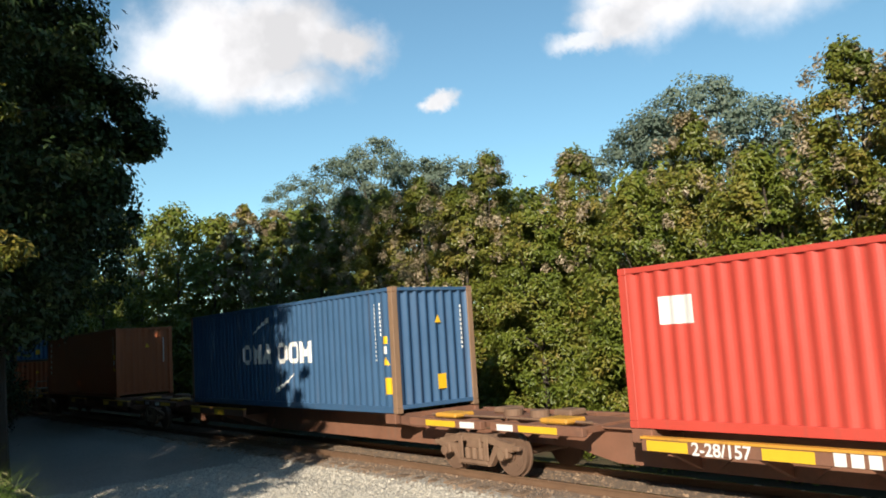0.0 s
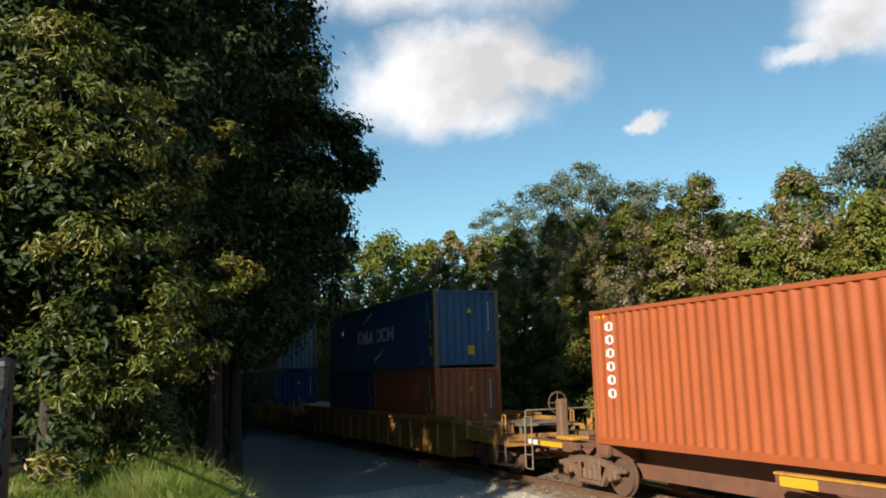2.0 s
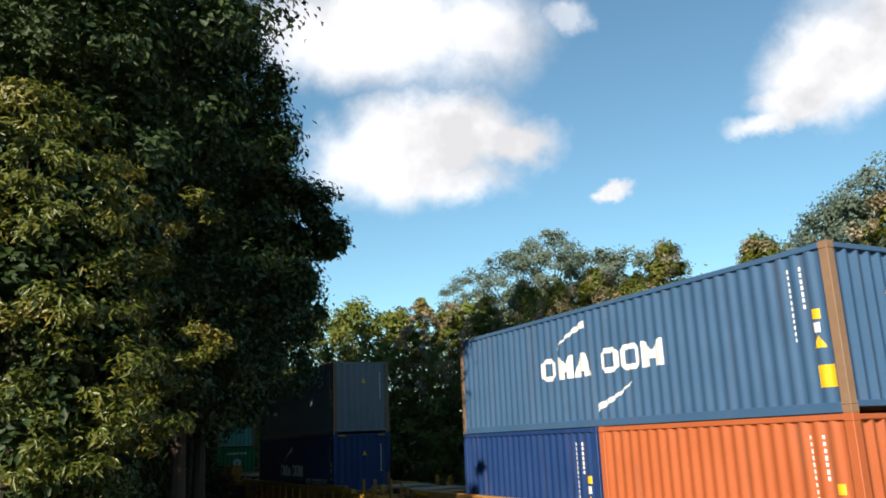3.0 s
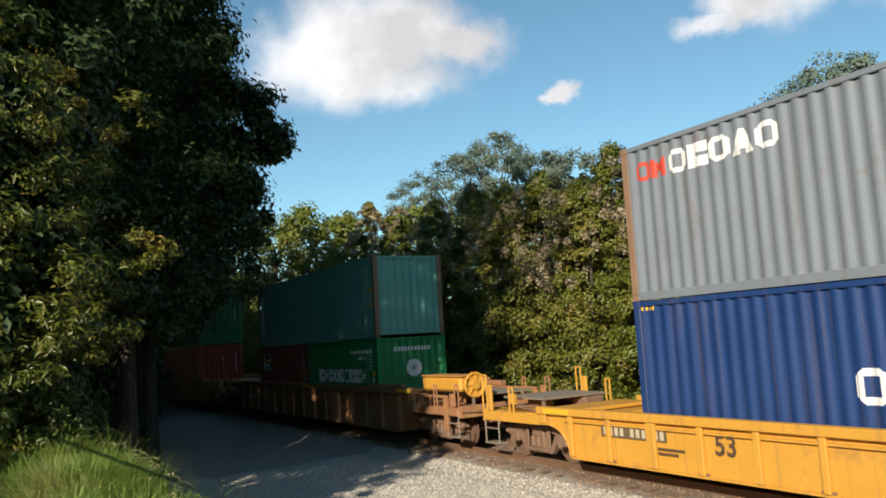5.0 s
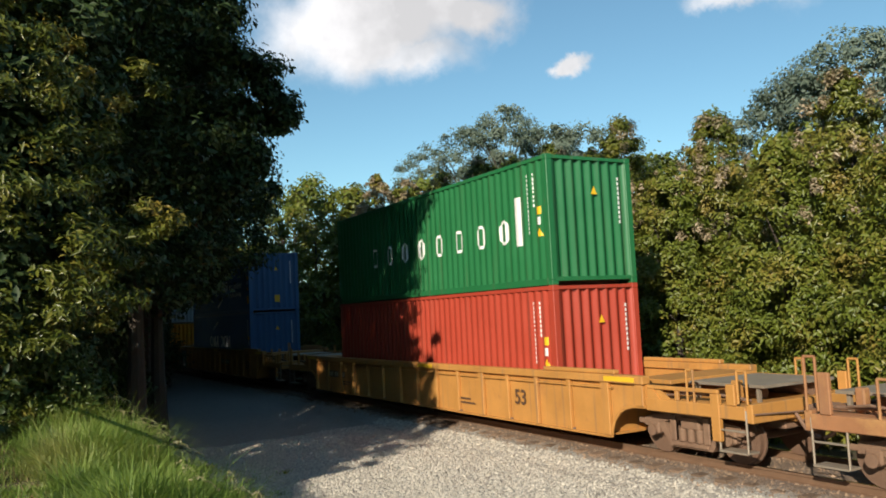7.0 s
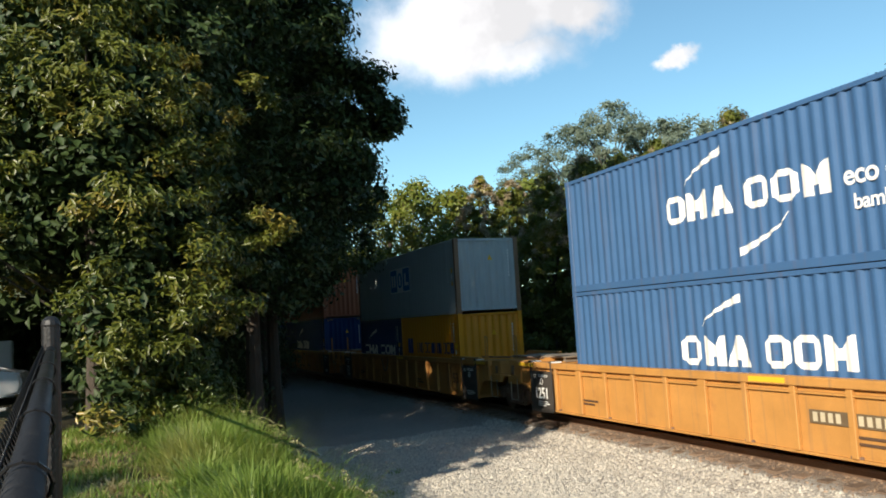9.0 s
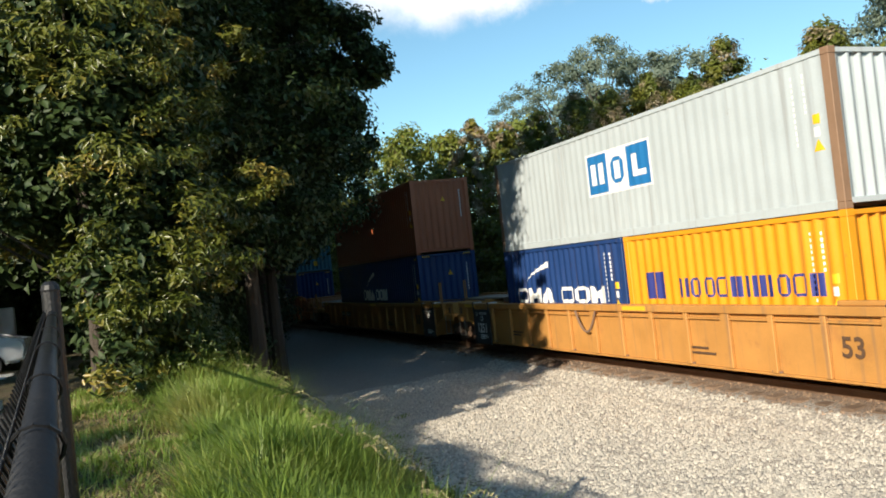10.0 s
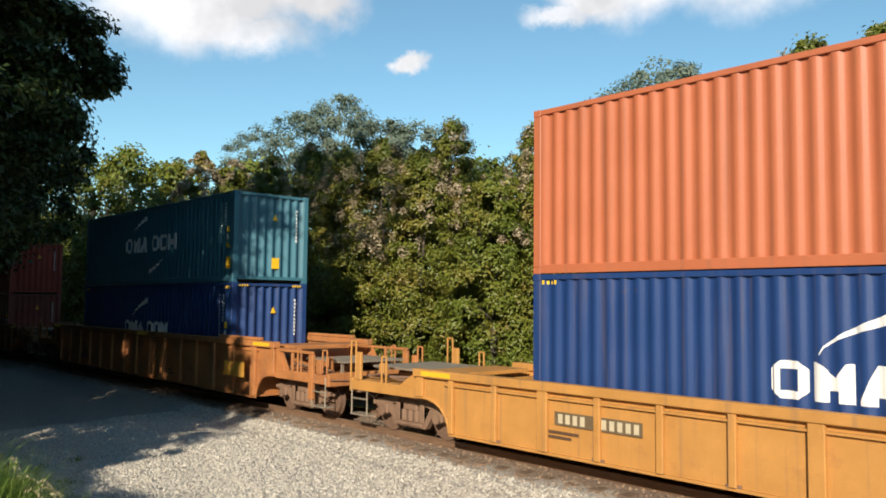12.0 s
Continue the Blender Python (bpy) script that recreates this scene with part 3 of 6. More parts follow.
def build_near_trees():
    # the lit leafy tree on the bank
    sprays = [(-12.3, 2.35, 4.35), (-12.25, 2.15, 4.2), (-12.4, 1.9, 4.1), (-12.5, 1.6, 4.2), (-12.4, 2.0, 4.55), (-12.6, 1.5, 5.6), (-12.8, 1.7, 6.2), (-12.7, 1.3, 5.1), (-12.4, 1.35, 3.5), (-12.6, 2.0, 6.7), (-12.9, 2.3, 6.5)]
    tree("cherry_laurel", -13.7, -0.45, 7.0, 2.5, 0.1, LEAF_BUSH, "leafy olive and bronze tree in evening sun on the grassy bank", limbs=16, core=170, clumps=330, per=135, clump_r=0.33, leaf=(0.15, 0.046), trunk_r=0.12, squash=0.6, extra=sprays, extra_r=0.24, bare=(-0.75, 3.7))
    # the tall dark tree over it, ones along the line, added light blockers
    tall = [(-16.7, -0.2, 19.0, 4.3, 2.6, 420), (-22.6, 3.3, 16.5, 3.4, 3.8, 380), (-29.0, 4.6, 16.0, 4.0, 4.6, 330), (-36.5, 6.2, 14.5, 4.4, 7.0, 280), (-45.0, 7.0, 14.5, 4.8, 7.2, 260), (-54.0, 7.6, 15.0, 5.2, 7.2, 240), (-64.0, 7.6, 15.5, 5.6, 7.2, 220), (-76.0, 7.6, 16.0, 6.0, 7.2, 210),
            # mostly a second row, added behind the first to thicken the shade
            (-24.0, -3.4, 19.0, 4.6, 2.4, 280), (-32.0, -1.5, 18.0, 5.0, 0.6, 280), (-28.5, -11.0, 16.0, 4.8, 0.6, 220), (-41.0, 0.0, 17.0, 5.0, 0.6, 240), (-51.0, 0.5, 17.0, 5.0, 0.6, 220), (-25.8, 4.4, 12.0, 2.8, 4.2, 240), (-61.0, 1.0, 17.0, 5.2, 0.6, 200),
            (-37.0, -11.0, 17.0, 5.2, 0.6, 200), (-89.0, 7.2, 17.0, 6.0, 7.2, 180), (-103.0, 7.0, 18.0, 6.4, 7.2, 160), (-120.0, 7.0, 19.0, 7.0, 7.2, 150), (-71.0, 1.0, 17.0, 5.2, 0.6, 180), (-84.0, 1.0, 17.0, 5.6, 0.6, 180), (-98.0, 1.0, 17.0, 6.0, 0.6, 160), (-114.0, 1.0, 17.0, 6.0, 0.6, 160),
            # unseen row behind the camera, added to hold back sky light
            (-36.0, -22.0, 15.0, 6.0, 0.6, 160), (-25.0, -23.0, 15.0, 6.0, 0.6, 170), (-14.0, -23.0, 14.0, 6.0, 0.6, 170), (-3.0, -24.0, 13.0, 6.0, 0.5, 170), (8.0, -25.0, 12.5, 6.0, 0.5, 170), (19.0, -24.0, 12.5, 6.0, 0.5, 170), (30.0, -20.0, 12.5, 6.0, 0.5, 170), (38.0, -10.0, 12.5, 6.0, 0.5, 160), (40.0, 3.0, 12.5, 6.0, 0.5, 160)]
    for i, (x, y, h, r, base, n) in enumerate(tall):
        extra = []
        if i == 1:
            for az, el, wide, n_tufts in BOUGH:  # the bough that hangs out over the gravel, tuft by tuft
                for k in range(n_tufts):
                    d = Vector(rng.normal(size=3)).normalized() * rng.uniform(0.2, 1.0)
                    extra.append(tuple(Vector((0, 0, CAM_Z)) + direction(az + wide * d.x, el + 0.9 * wide * d.z) * (22.3 + 1.3 * d.y)))
        if i == 0:
            for k in range(150):  # unseen broad crown top, added high over the gravel to block sky light
                px, py = rng.uniform(-23, -11), rng.uniform(1.0, 9.0)
                extra.append((px, py, 3.6 + 0.66 * math.hypot(px, py) + rng.uniform(0, 2.2)))
            for k in range(120):  # foliage over the laurel, mostly out of view, added to shade the train
                extra.append((rng.uniform(-16.5, -12.5), rng.uniform(-1.6, 1.4), rng.uniform(7.4, 14.0)))
        tree("shade_oak", x, y, h, r, base, LEAF_DARK, "tall dark oak along the railway or in the unseen rows added to block light" if i else "tall dark green oak above the bank, its crown widened to block light", clumps=n, per=112 if i in (0, 1, 2, 13) else 100 if i in (8, 9, 10) else 38 if i < 23 else 18, clump_r=0.6 if i in (0, 1) else 0.75, leaf=(0.19, 0.098) if i in (0, 1, 2, 13) else (0.27, 0.15) if i in (8, 9, 10) else (0.5, 0.3) if i < 23 else (0.66, 0.4), trunk_r=0.24, group="oaks on the near side", extra=extra, extra_r=0.36 if i == 1 else 0.55 if i == 0 else None, core=(240 if i in (0, 1, 2, 13) else 170) if i < 16 else 90)
    for x, y, h, r in ((-13.2, 0.45, 1.7, 0.75), (-13.0, 1.0, 1.2, 0.55)):
        tree("laurel_shrub", x, y, h, r, 0.02, LEAF_SHRUB, "low leafy green shrub at the foot of the bank tree", "shrub", clumps=34, per=110, clump_r=0.26, leaf=(0.11, 0.04), trunk_r=0.03, group="shrubs on the bank", limbs=6)
    # undergrowth added to close the space under the oaks and keep it dark
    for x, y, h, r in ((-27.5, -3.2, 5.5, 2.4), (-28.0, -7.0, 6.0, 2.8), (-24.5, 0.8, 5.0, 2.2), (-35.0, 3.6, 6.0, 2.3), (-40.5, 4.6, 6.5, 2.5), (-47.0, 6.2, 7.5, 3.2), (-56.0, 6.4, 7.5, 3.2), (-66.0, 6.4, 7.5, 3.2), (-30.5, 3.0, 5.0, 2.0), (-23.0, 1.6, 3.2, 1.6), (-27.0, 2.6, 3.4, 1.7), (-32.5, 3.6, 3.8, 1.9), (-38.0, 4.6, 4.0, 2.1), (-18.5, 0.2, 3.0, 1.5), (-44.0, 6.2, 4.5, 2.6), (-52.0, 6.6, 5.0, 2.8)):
        tree("understory_shrub", x, y, h, r, 0.05, LEAF_DARK, "dark leafy shrub beside the gravel, added to darken the space under the oaks", "shrub", core=40, clumps=90, per=45, clump_r=0.55, leaf=(0.2, 0.1), trunk_r=0.05, group="shrubs beside the gravel")


def grass_blades(name, n, region, height, material, label, bend=0.35, width=0.007):
    """Grass: three-segment blades that curve over."""
    cx, cy = region(max(1, n // 30))  # blades spring from tufts
    pick = rng.integers(0, len(cx), n)
    ox, oy = rng.normal(0, 0.085, n), rng.normal(0, 0.085, n)
    x, y = cx[pick] + ox, cy[pick] + oy
    z = ground_z(x, y) - 0.01
    h = height(x, y) * rng.uniform(0.55, 1.15, n)
    a = np.arctan2(oy, ox) + rng.normal(0, 0.7, n)
    lean = bend * h * rng.uniform(0.1, 2.4, n)
    h = h * (0.62 + 0.85 * rng.uniform(0, 1, len(cx))[pick] ** 1.6)
    dx, dy = np.cos(a), np.sin(a)
    wx, wy = -dy * width, dx * width
    levels = []
    for s, ws in ((0, 1.0), (0.45, 0.85), (0.8, 0.5)):
        px, py, pz = x + dx * lean * s * s, y + dy * lean * s * s, z + h * s * (1 - 0.18 * s)
        levels += [np.stack([px - wx * ws, py - wy * ws, pz], 1), np.stack([px + wx * ws, py + wy * ws, pz], 1)]
    levels.append(np.stack([x + dx * lean, y + dy * lean, z + h * 0.84], 1))
    v = np.stack(levels, 1).reshape(-1, 3)
    i = 7 * np.arange(n)[:, None]
    f = np.concatenate([i + [[0, 1, 3]], i + [[0, 3, 2]], i + [[2, 3, 5]], i + [[2, 5, 4]], i + [[4, 5, 6]]])
    tagged(part(name, fast_mesh(name, v, f), material), label, "grass", kind="stuff")


def bank(n):
    x = -0.8 - 16.5 * rng.uniform(0, 1, n) ** 1.25
    y = rng.uniform(0.3, 2.3, n)
    keep = (y > 0.42 + 0.2 * np.sin(x * 1.3)) & (rng.uniform(0, 1, n) < np.clip((2.0 - y) / 0.5, 0.04, 1)) & ((y > 0.7) | (rng.uniform(0, 1, n) < 0.35))
    return x[keep], y[keep]


def bank_edge(n):
    x = rng.uniform(-16, -4.5, n)
    y = 1.75 + rng.normal(0, 0.2, n)
    return x, y


def build_grass():
    grass_blades("bank_grass", 105000, bank, lambda x, y: 0.37 + 0.12 * np.sin(x * 1.9 + y * 1.3) + 0.06 * np.sin(x * 4.1 - y * 3), GRASS, "long fresh green grass on the sunny bank", 0.6, 0.0056)
    grass_blades("tall_grass", 2600, bank_edge, lambda x, y: 0.62 + 0.1 * np.sin(x), GRASS, "tall seeding grass along the bank's edge", 0.5, 0.0035)
    grass_blades("dry_straw", 16000, lambda n: (rng.uniform(-15, -1.5, n), rng.uniform(-1.0, 1.0, n)), lambda x, y: 0.08 + 0 * x, STRAW, "dry straw and clippings beside the fence", 1.6, 0.006)
    grass_blades("verge_grass", 13000, lambda n: (rng.uniform(-14, -1.5, n), rng.uniform(-1.0, 1.0, n)), lambda x, y: 0.14 + 0.05 * np.sin(3 * x + y), GRASS, "short worn grass beside the fence", 0.6)
    grass_blades("toe_grass", 9000, lambda n: (rng.uniform(-20, -3, n), 3.4 + rng.normal(0, 0.5, n)), lambda x, y: 0.13 + 0.05 * np.sin(2 * x), GRASS, "short grass at the foot of the bank", 0.6)
    # drooping seed heads
    x, y = bank_edge(90)
    z = ground_z(x, y) + rng.uniform(0.4, 0.72, len(x))
    a = rng.uniform(-0.6, 2.2, len(x))
    pts = []
    for k in range(12):
        s = k / 11
        pts.append(np.stack([x + np.cos(a) * 0.2 * s, y + np.sin(a) * 0.2 * s, z + 0.09 * s - 0.16 * s * s], 1))
    c = np.concatenate(pts)
    v, f = leaf_cards(np.repeat(c, 2, 0) + rng.normal(0, 0.005, (len(c) * 2, 3)), rng.normal(size=(len(c) * 2, 3)), 0.034, 0.010)
    tagged(part("seed_heads", fast_mesh("seed_heads", v, f), SEED), "pale drooping grass seed heads", "grass", kind="stuff")
    stems = tubes([((x[i], y[i], float(ground_z(x[i], y[i]))), (x[i], y[i], z[i])) for i in range(len(x))], 0.002, 3)
    tagged(part("grass_stalks", stems, GRASS), "thin stalks of the seeding grass", "grass", kind="stuff")


# ---- fence, parking and car ----


def build_fence():
    fence = thing("chain_link_fence", "black chain-link fence with pipe top rail beside the grass", "fence")
    # top rail climbs gently with the bank, from the camera's side to the corner post
    a, b = Vector((-0.35, -0.063, 2.555)), Vector((-5.15, -0.395, 2.715))
    rail = part("top_rail", tubes([(a, b)], 0.024, 20), FENCE_BLACK, fence)
    rail.data.shade_smooth()
    bm = tubes([((b.x - 0.04, b.y, 0.9), (b.x - 0.04, b.y, 2.86))], 0.05, 16)
    bmesh.ops.create_uvsphere(bm, u_segments=12, v_segments=6, radius=0.054, matrix=Matrix.Translation((b.x - 0.04, b.y, 2.86)))
    part("post", bm, FENCE_BLACK, fence)
    part("post", tubes([((a.x, a.y, 0.9), (a.x, a.y, a.z + 0.02))], 0.03, 14), FENCE_BLACK, fence)
    n, verts, faces = 96, [], []
    for i in range(n):
        for sgn in (1, -1):
            for k in range(31):
                u = i / n + sgn * (k % 2) * 0.5 / n + (0.5 / n if sgn < 0 else 0)
                top = a.lerp(b, min(max(u, 0), 1))
                c = (top.x, top.y - 0.034 + 0.008 * sgn * (1 if k % 2 else -1), top.z + 0.03 - k * 0.05)
                m = len(verts)
                for q in range(3):
                    verts.append((c[0] + 0.0026 * math.cos(2.094 * q), c[1] + 0.0026 * math.sin(2.094 * q), c[2]))
                if k:
                    faces += [(m - 3 + q, m - 3 + (q + 1) % 3, m + (q + 1) % 3, m + q) for q in range(3)]
    tagged(part("mesh_wire", fast_mesh("mesh_wire", verts, faces), WIRE, fence, "black woven chain-link mesh"), kind="stuff")
    for u in (0.08, 0.16, 0.28, 0.45, 0.62, 0.85):
        ties = bmesh.new()
        c = a.lerp(b, u)
        ring = [(c.x + 0.02 * math.sin(k), c.y + 0.031 * math.cos(k), c.z + 0.031 * math.sin(k)) for k in np.linspace(0, 6.283, 13)]
        for p, q in zip(ring, ring[1:]):
            tube(ties, p, q, 0.003, 5)
        part("wire_tie", ties, WIRE, fence)
    # lower fence running on from the corner post
    far_end = Vector((-11.5, -0.80, 2.62))
    part("top_rail", tubes([(b, far_end)], 0.022, 10), FENCE_BLACK, fence)
    for s in (0.33, 0.66, 1.0):
        p = b.lerp(far_end, s)
        part("post", tubes([((p.x, p.y, 0.9), (p.x, p.y, p.z + 0.04))], 0.03, 10), FENCE_BLACK, fence)


def build_parking():
    lot = boxes((-34, -3.2, -16, -1.1, 0.9, 1.30))
    tagged(part("parking_lot", lot, ASPHALT), "dark asphalt parking lot beyond the fence", "parking lot", kind="structure")
    for x, y1 in ((-13.8, -1.85), (-19.6, -2.35)):
        bm = bmesh.new()
        box(bm, x - 0.09, x + 0.09, -7.0, y1, 1.30, 1.45, bevel=0.02)
        tagged(part("kerb", bm, LINE_PAINT), "pale concrete kerb on the asphalt lot", "kerb", "parking kerbs", "structure")
    bm = bmesh.new()
    box(bm, -19.0, -18.85, -2.75, -2.4, 1.30, 1.44, bevel=0.03)
    tagged(part("wheel_stop", bm, LINE_PAINT), "pale concrete wheel stop on the asphalt", "wheel stop")
    post = thing("utility_cabinet", "white steel cabinet standing behind the parked car", "cabinet")
    part("body", boxes((-24.6, -24.2, -3.2, -2.78, 1.30, 2.9), bevel=0.02), CAR_WHITE, post)
    part("door", boxes((-24.2, -24.18, -3.16, -2.82, 1.45, 2.8), bevel=0.006), CAR_WHITE, post)



def build_car():
    car = thing("parked_car", "white hatchback parked on the asphalt lot", "car")
    prof = [(-2.1, 0.35), (-2.16, 0.6), (-2.1, 0.82), (-1.35, 0.95), (-0.55, 1.42), (0.9, 1.47), (1.75, 1.05), (2.05, 0.98), (2.1, 0.55), (2.05, 0.3), (1.72, 0.28), (1.6, 0.55), (1.3, 0.66), (1.0, 0.55), (0.9, 0.26), (-0.95, 0.26), (-1.05, 0.55), (-1.32, 0.66), (-1.6, 0.55), (-1.7, 0.28)]
    bm = plate(prof, -0.86, 0.86)
    bmesh.ops.bevel(bm, geom=[e for e in bm.edges if abs(e.verts[0].co.y - e.verts[1].co.y) < 0.1], offset=0.05, segments=2, affect="EDGES")
    body = part("body", bm, CAR_WHITE, car)
    for s in (-1, 1):
        part("side_window", plate([(-1.15, 0.99), (-0.5, 1.36), (0.85, 1.41), (1.45, 1.08), (1.3, 0.99)], s * 0.862, s * 0.868), GLASS_DARK, car)
        part("headlight", boxes((-2.135, -1.9, s * 0.55, s * 0.83, 0.7, 0.82), bevel=0.03), ALLOY, car)
        part("tail_light", boxes((1.95, 2.1, s * 0.55, s * 0.84, 0.82, 0.96), bevel=0.03), RED_LENS, car)
        for x in (-1.32, 1.3):
            wheel = part("wheel", tubes([((x, s * 0.66, 0.31), (x, s * 0.86, 0.31))], 0.31, 24), TYRE, car)
            bm = tubes([((x, s * 0.84, 0.31), (x, s * 0.868, 0.31))], 0.2, 20)
            part("rim", bm, ALLOY, wheel)
    part("windscreen", plate([(-1.3, 0.99), (-0.6, 1.40), (-0.62, 1.42), (-1.34, 0.99)], -0.7, 0.7), GLASS_DARK, car)
    car.matrix_basis = pose(-21.76, -4.36, 1.30, 0, 0, -90)


build_ground()
build_track()
build_far_trees()
build_near_trees()
build_grass()
build_fence()
build_parking()
build_car()

# ---- the train ----
SPEED, SLOWING = 16.081, -0.0230


def run(t):
    """How far the train has gone at t seconds."""
    return SPEED * t + SLOWING * (t - 6) ** 2


MOVING = []   # (thing, x at zero run, z)
WHEELSETS = []  # (wheelset, its x on the truck)


def paint(name, color, fade=0.3, rust=0.12):
    return surface(name, color, 0.46, vary=0.14, scale=0.8, dirt=(0.20, 0.10, 0.06), dirt_amount=rust, dirt_scale=2.2, bump=0.08, bump_scale=30, streak=fade)


PAINTS = {
    "red": paint("red_container_paint", (0.56, 0.07, 0.05), 0.2), "orange": paint("orange_container_paint", (0.46, 0.12, 0.042), 0.4), "steel_blue": paint("steel_blue_container_paint", (0.05, 0.115, 0.22)),
    "navy": paint("navy_container_paint", (0.014, 0.045, 0.155)), "blue": paint("blue_container_paint", (0.05, 0.122, 0.255)), "grey": paint("grey_container_paint", (0.195, 0.22, 0.25), 0.4, 0.3), "mint": paint("mint_container_paint", (0.16, 0.41, 0.325)),
    "green": paint("bright_green_container_paint", (0.012, 0.235, 0.075)), "brown": paint("brown_red_container_paint", (0.31, 0.075, 0.05)), "dark_green": paint("dark_green_container_paint", (0.018, 0.15, 0.05)), "oxide": paint("oxide_red_container_paint", (0.40, 0.055, 0.03)),
    "white": paint("white_container_paint", (0.46, 0.51, 0.525)), "yellow": paint("yellow_container_paint", (0.76, 0.31, 0.015)), "salmon": paint("salmon_container_paint", (0.46, 0.135, 0.06)), "teal": paint("teal_container_paint", (0.05, 0.16, 0.21))}
CORNER_RUST = surface("rusty_corner_post", (0.25, 0.15, 0.09), 0.7, vary=0.3, scale=3)
STICKER = surface("yellow_sticker", (0.85, 0.50, 0.02), 0.5, vary=0.08)
SIGN_BLUE = surface("blue_sign_paint", (0.02, 0.17, 0.42), 0.5, vary=0.08)
SIGN_NAVY = surface("navy_sign_paint", (0.03, 0.04, 0.2), 0.5, vary=0.08)
SIGN_RED = surface("red_sign_paint", (0.62, 0.07, 0.04), 0.5, vary=0.08)
HALF_W = 1.219
PITCH = 0.278


class Side:
    """The corrugated outer face of a container's side, as depth over x."""

    def __init__(self, length, depth):
        self.x0, self.x1, self.depth = -length + 0.17, -0.17, depth
        n = max(1, round((self.x1 - self.x0) / PITCH))
        p = (self.x1 - self.x0) / n
        xs, ds = [], []
        for i in range(n):
            a = self.x0 + i * p
            xs += [a, a + 0.35 * p, a + 0.49 * p, a + 0.85 * p]
            ds += [0, 0, depth, depth]
        self.xs, self.ds = np.array(xs + [self.x1]), np.array(ds + [0])

    def y(self, x):
        return -1.200 + np.interp(x, self.xs, self.ds)

    def panel(self, z0, z1, far=False):
        v = [(x, (-1.2 + d) * (-1 if far else 1), z) for z in (z0, z1) for x, d in zip(self.xs, self.ds)]
        n = len(self.xs)
        i = np.arange(n - 1)
        return fast_mesh("side_panel", v, np.stack([i, i + 1, i + 1 + n, i + n], 1))

    def decal(self, cells, proud=0.003):
        """Paint that follows the corrugation: cells are (x0, x1, low(x), high(x)) or plain numbers."""
        verts, faces = [], []
        for x0, x1, lo, hi in cells:
            inner = self.xs[(self.xs > x0 + 0.002) & (self.xs < x1 - 0.002)]
            fine = np.linspace(x0, x1, 2 if not callable(lo) else 12)
            xs = np.unique(np.concatenate([inner, fine]))
            b = len(verts)
            for x in xs:
                y = float(self.y(x)) - proud
                verts.append((x, y, lo(x) if callable(lo) else lo))
                verts.append((x, y, hi(x) if callable(hi) else hi))
            faces += [(b + 2 * k, b + 2 * k + 2, b + 2 * k + 3, b + 2 * k + 1) for k in range(len(xs) - 1)]
        return fast_mesh("marking", verts, faces)


def ring(x0, x1, z0, z1, w):
    """An eight-cornered ring."""
    c = 0.22 * (z1 - z0)
    left, right = (lambda x: c * (1 - (x - x0) / w)), (lambda x: c * (1 - (x1 - x) / w))
    return [(x0, x0 + w, lambda x: z0 + left(x), lambda x: z1 - left(x)), (x1 - w, x1, lambda x: z0 + right(x), lambda x: z1 - right(x)), (x0 + w, x1 - w, z0, z0 + w * 0.8), (x0 + w, x1 - w, z1 - w * 0.8, z1)]


def slab(x0, x1, z0, z1, w):
    m = (x0 + x1) / 2
    return [(x0, m - 0.2 * w, z0, z1), (m + 0.2 * w, x1, z0, z1)]


def notched(x0, x1, z0, z1, w):
    """A block with a wedge cut out of its top and a slot in its foot."""
    m, q = (x0 + x1) / 2, 0.12 * (x1 - x0)
    cut = lambda x: z1 - 0.42 * (z1 - z0) * max(0.0, 1 - abs(x - m) / (m - x0) / 0.62)
    return [(x0, m - q, z0, cut), (m - q, m + q, z0 + 0.3 * (z1 - z0), cut), (m + q, x1, z0, cut)]


def peaked(x0, x1, z0, z1, w):
    """A block that narrows to a flat peak, with a slot in its foot."""
    m, q = (x0 + x1) / 2, 0.1 * (x1 - x0)
    top = lambda x: z0 + (z1 - z0) * min(1.0, 0.1 + 1.2 * (1 - abs(x - m) / (m - x0)))
    return [(x0, m - q, z0, top), (m - q, m + q, z0 + 0.22 * (z1 - z0), top), (m + q, x1, z0, top)]


def stacked(x0, x1, z0, z1, w):
    """A block slit across its middle."""
    h = z1 - z0
    return [(x0, x1, z0, z0 + 0.42 * h), (x0, x0 + 0.4 * (x1 - x0), z0 + 0.42 * h, z0 + 0.58 * h), (x0, x1, z0 + 0.58 * h, z1)]


MARK_SHAPES = {"o": ring, "n": slab, "m": notched, "a": peaked, "b": stacked}


def word_shapes(x0, x1, z0, z1, shapes, gap=0.14, weight=0.27, breaks=()):
    """A row of plain rings, blocks and peaks in the place of a trade name."""
    n = len(shapes)
    w = (x1 - x0) / (n + gap * (n - 1) + 0.45 * len(breaks))
    groups, x = [], x0
    for i, s in enumerate(shapes):
        groups.append(MARK_SHAPES[s](x, x + w, z0, z1, weight * (z1 - z0) if s == "o" else w * 0.5))
        x += w * (1 + gap) + (0.45 * w if i in breaks else 0)
    return groups


def swoosh(x0, x1, z0, z1, thick, flip=False):
    def mid(x):
        s = (x - x0) / (x1 - x0)
        s = s if not flip else 1 - s
        k = s ** 0.6
        return z0 + (z1 - z0) * k if not flip else z1 - (z1 - z0) * k

    def half(x):
        s = (x - x0) / (x1 - x0)
        s = s if not flip else 1 - s
        return thick * (0.12 + 0.88 * s)
    return (x0, x1, lambda x: mid(x) - half(x) / 2, lambda x: mid(x) + half(x) / 2)


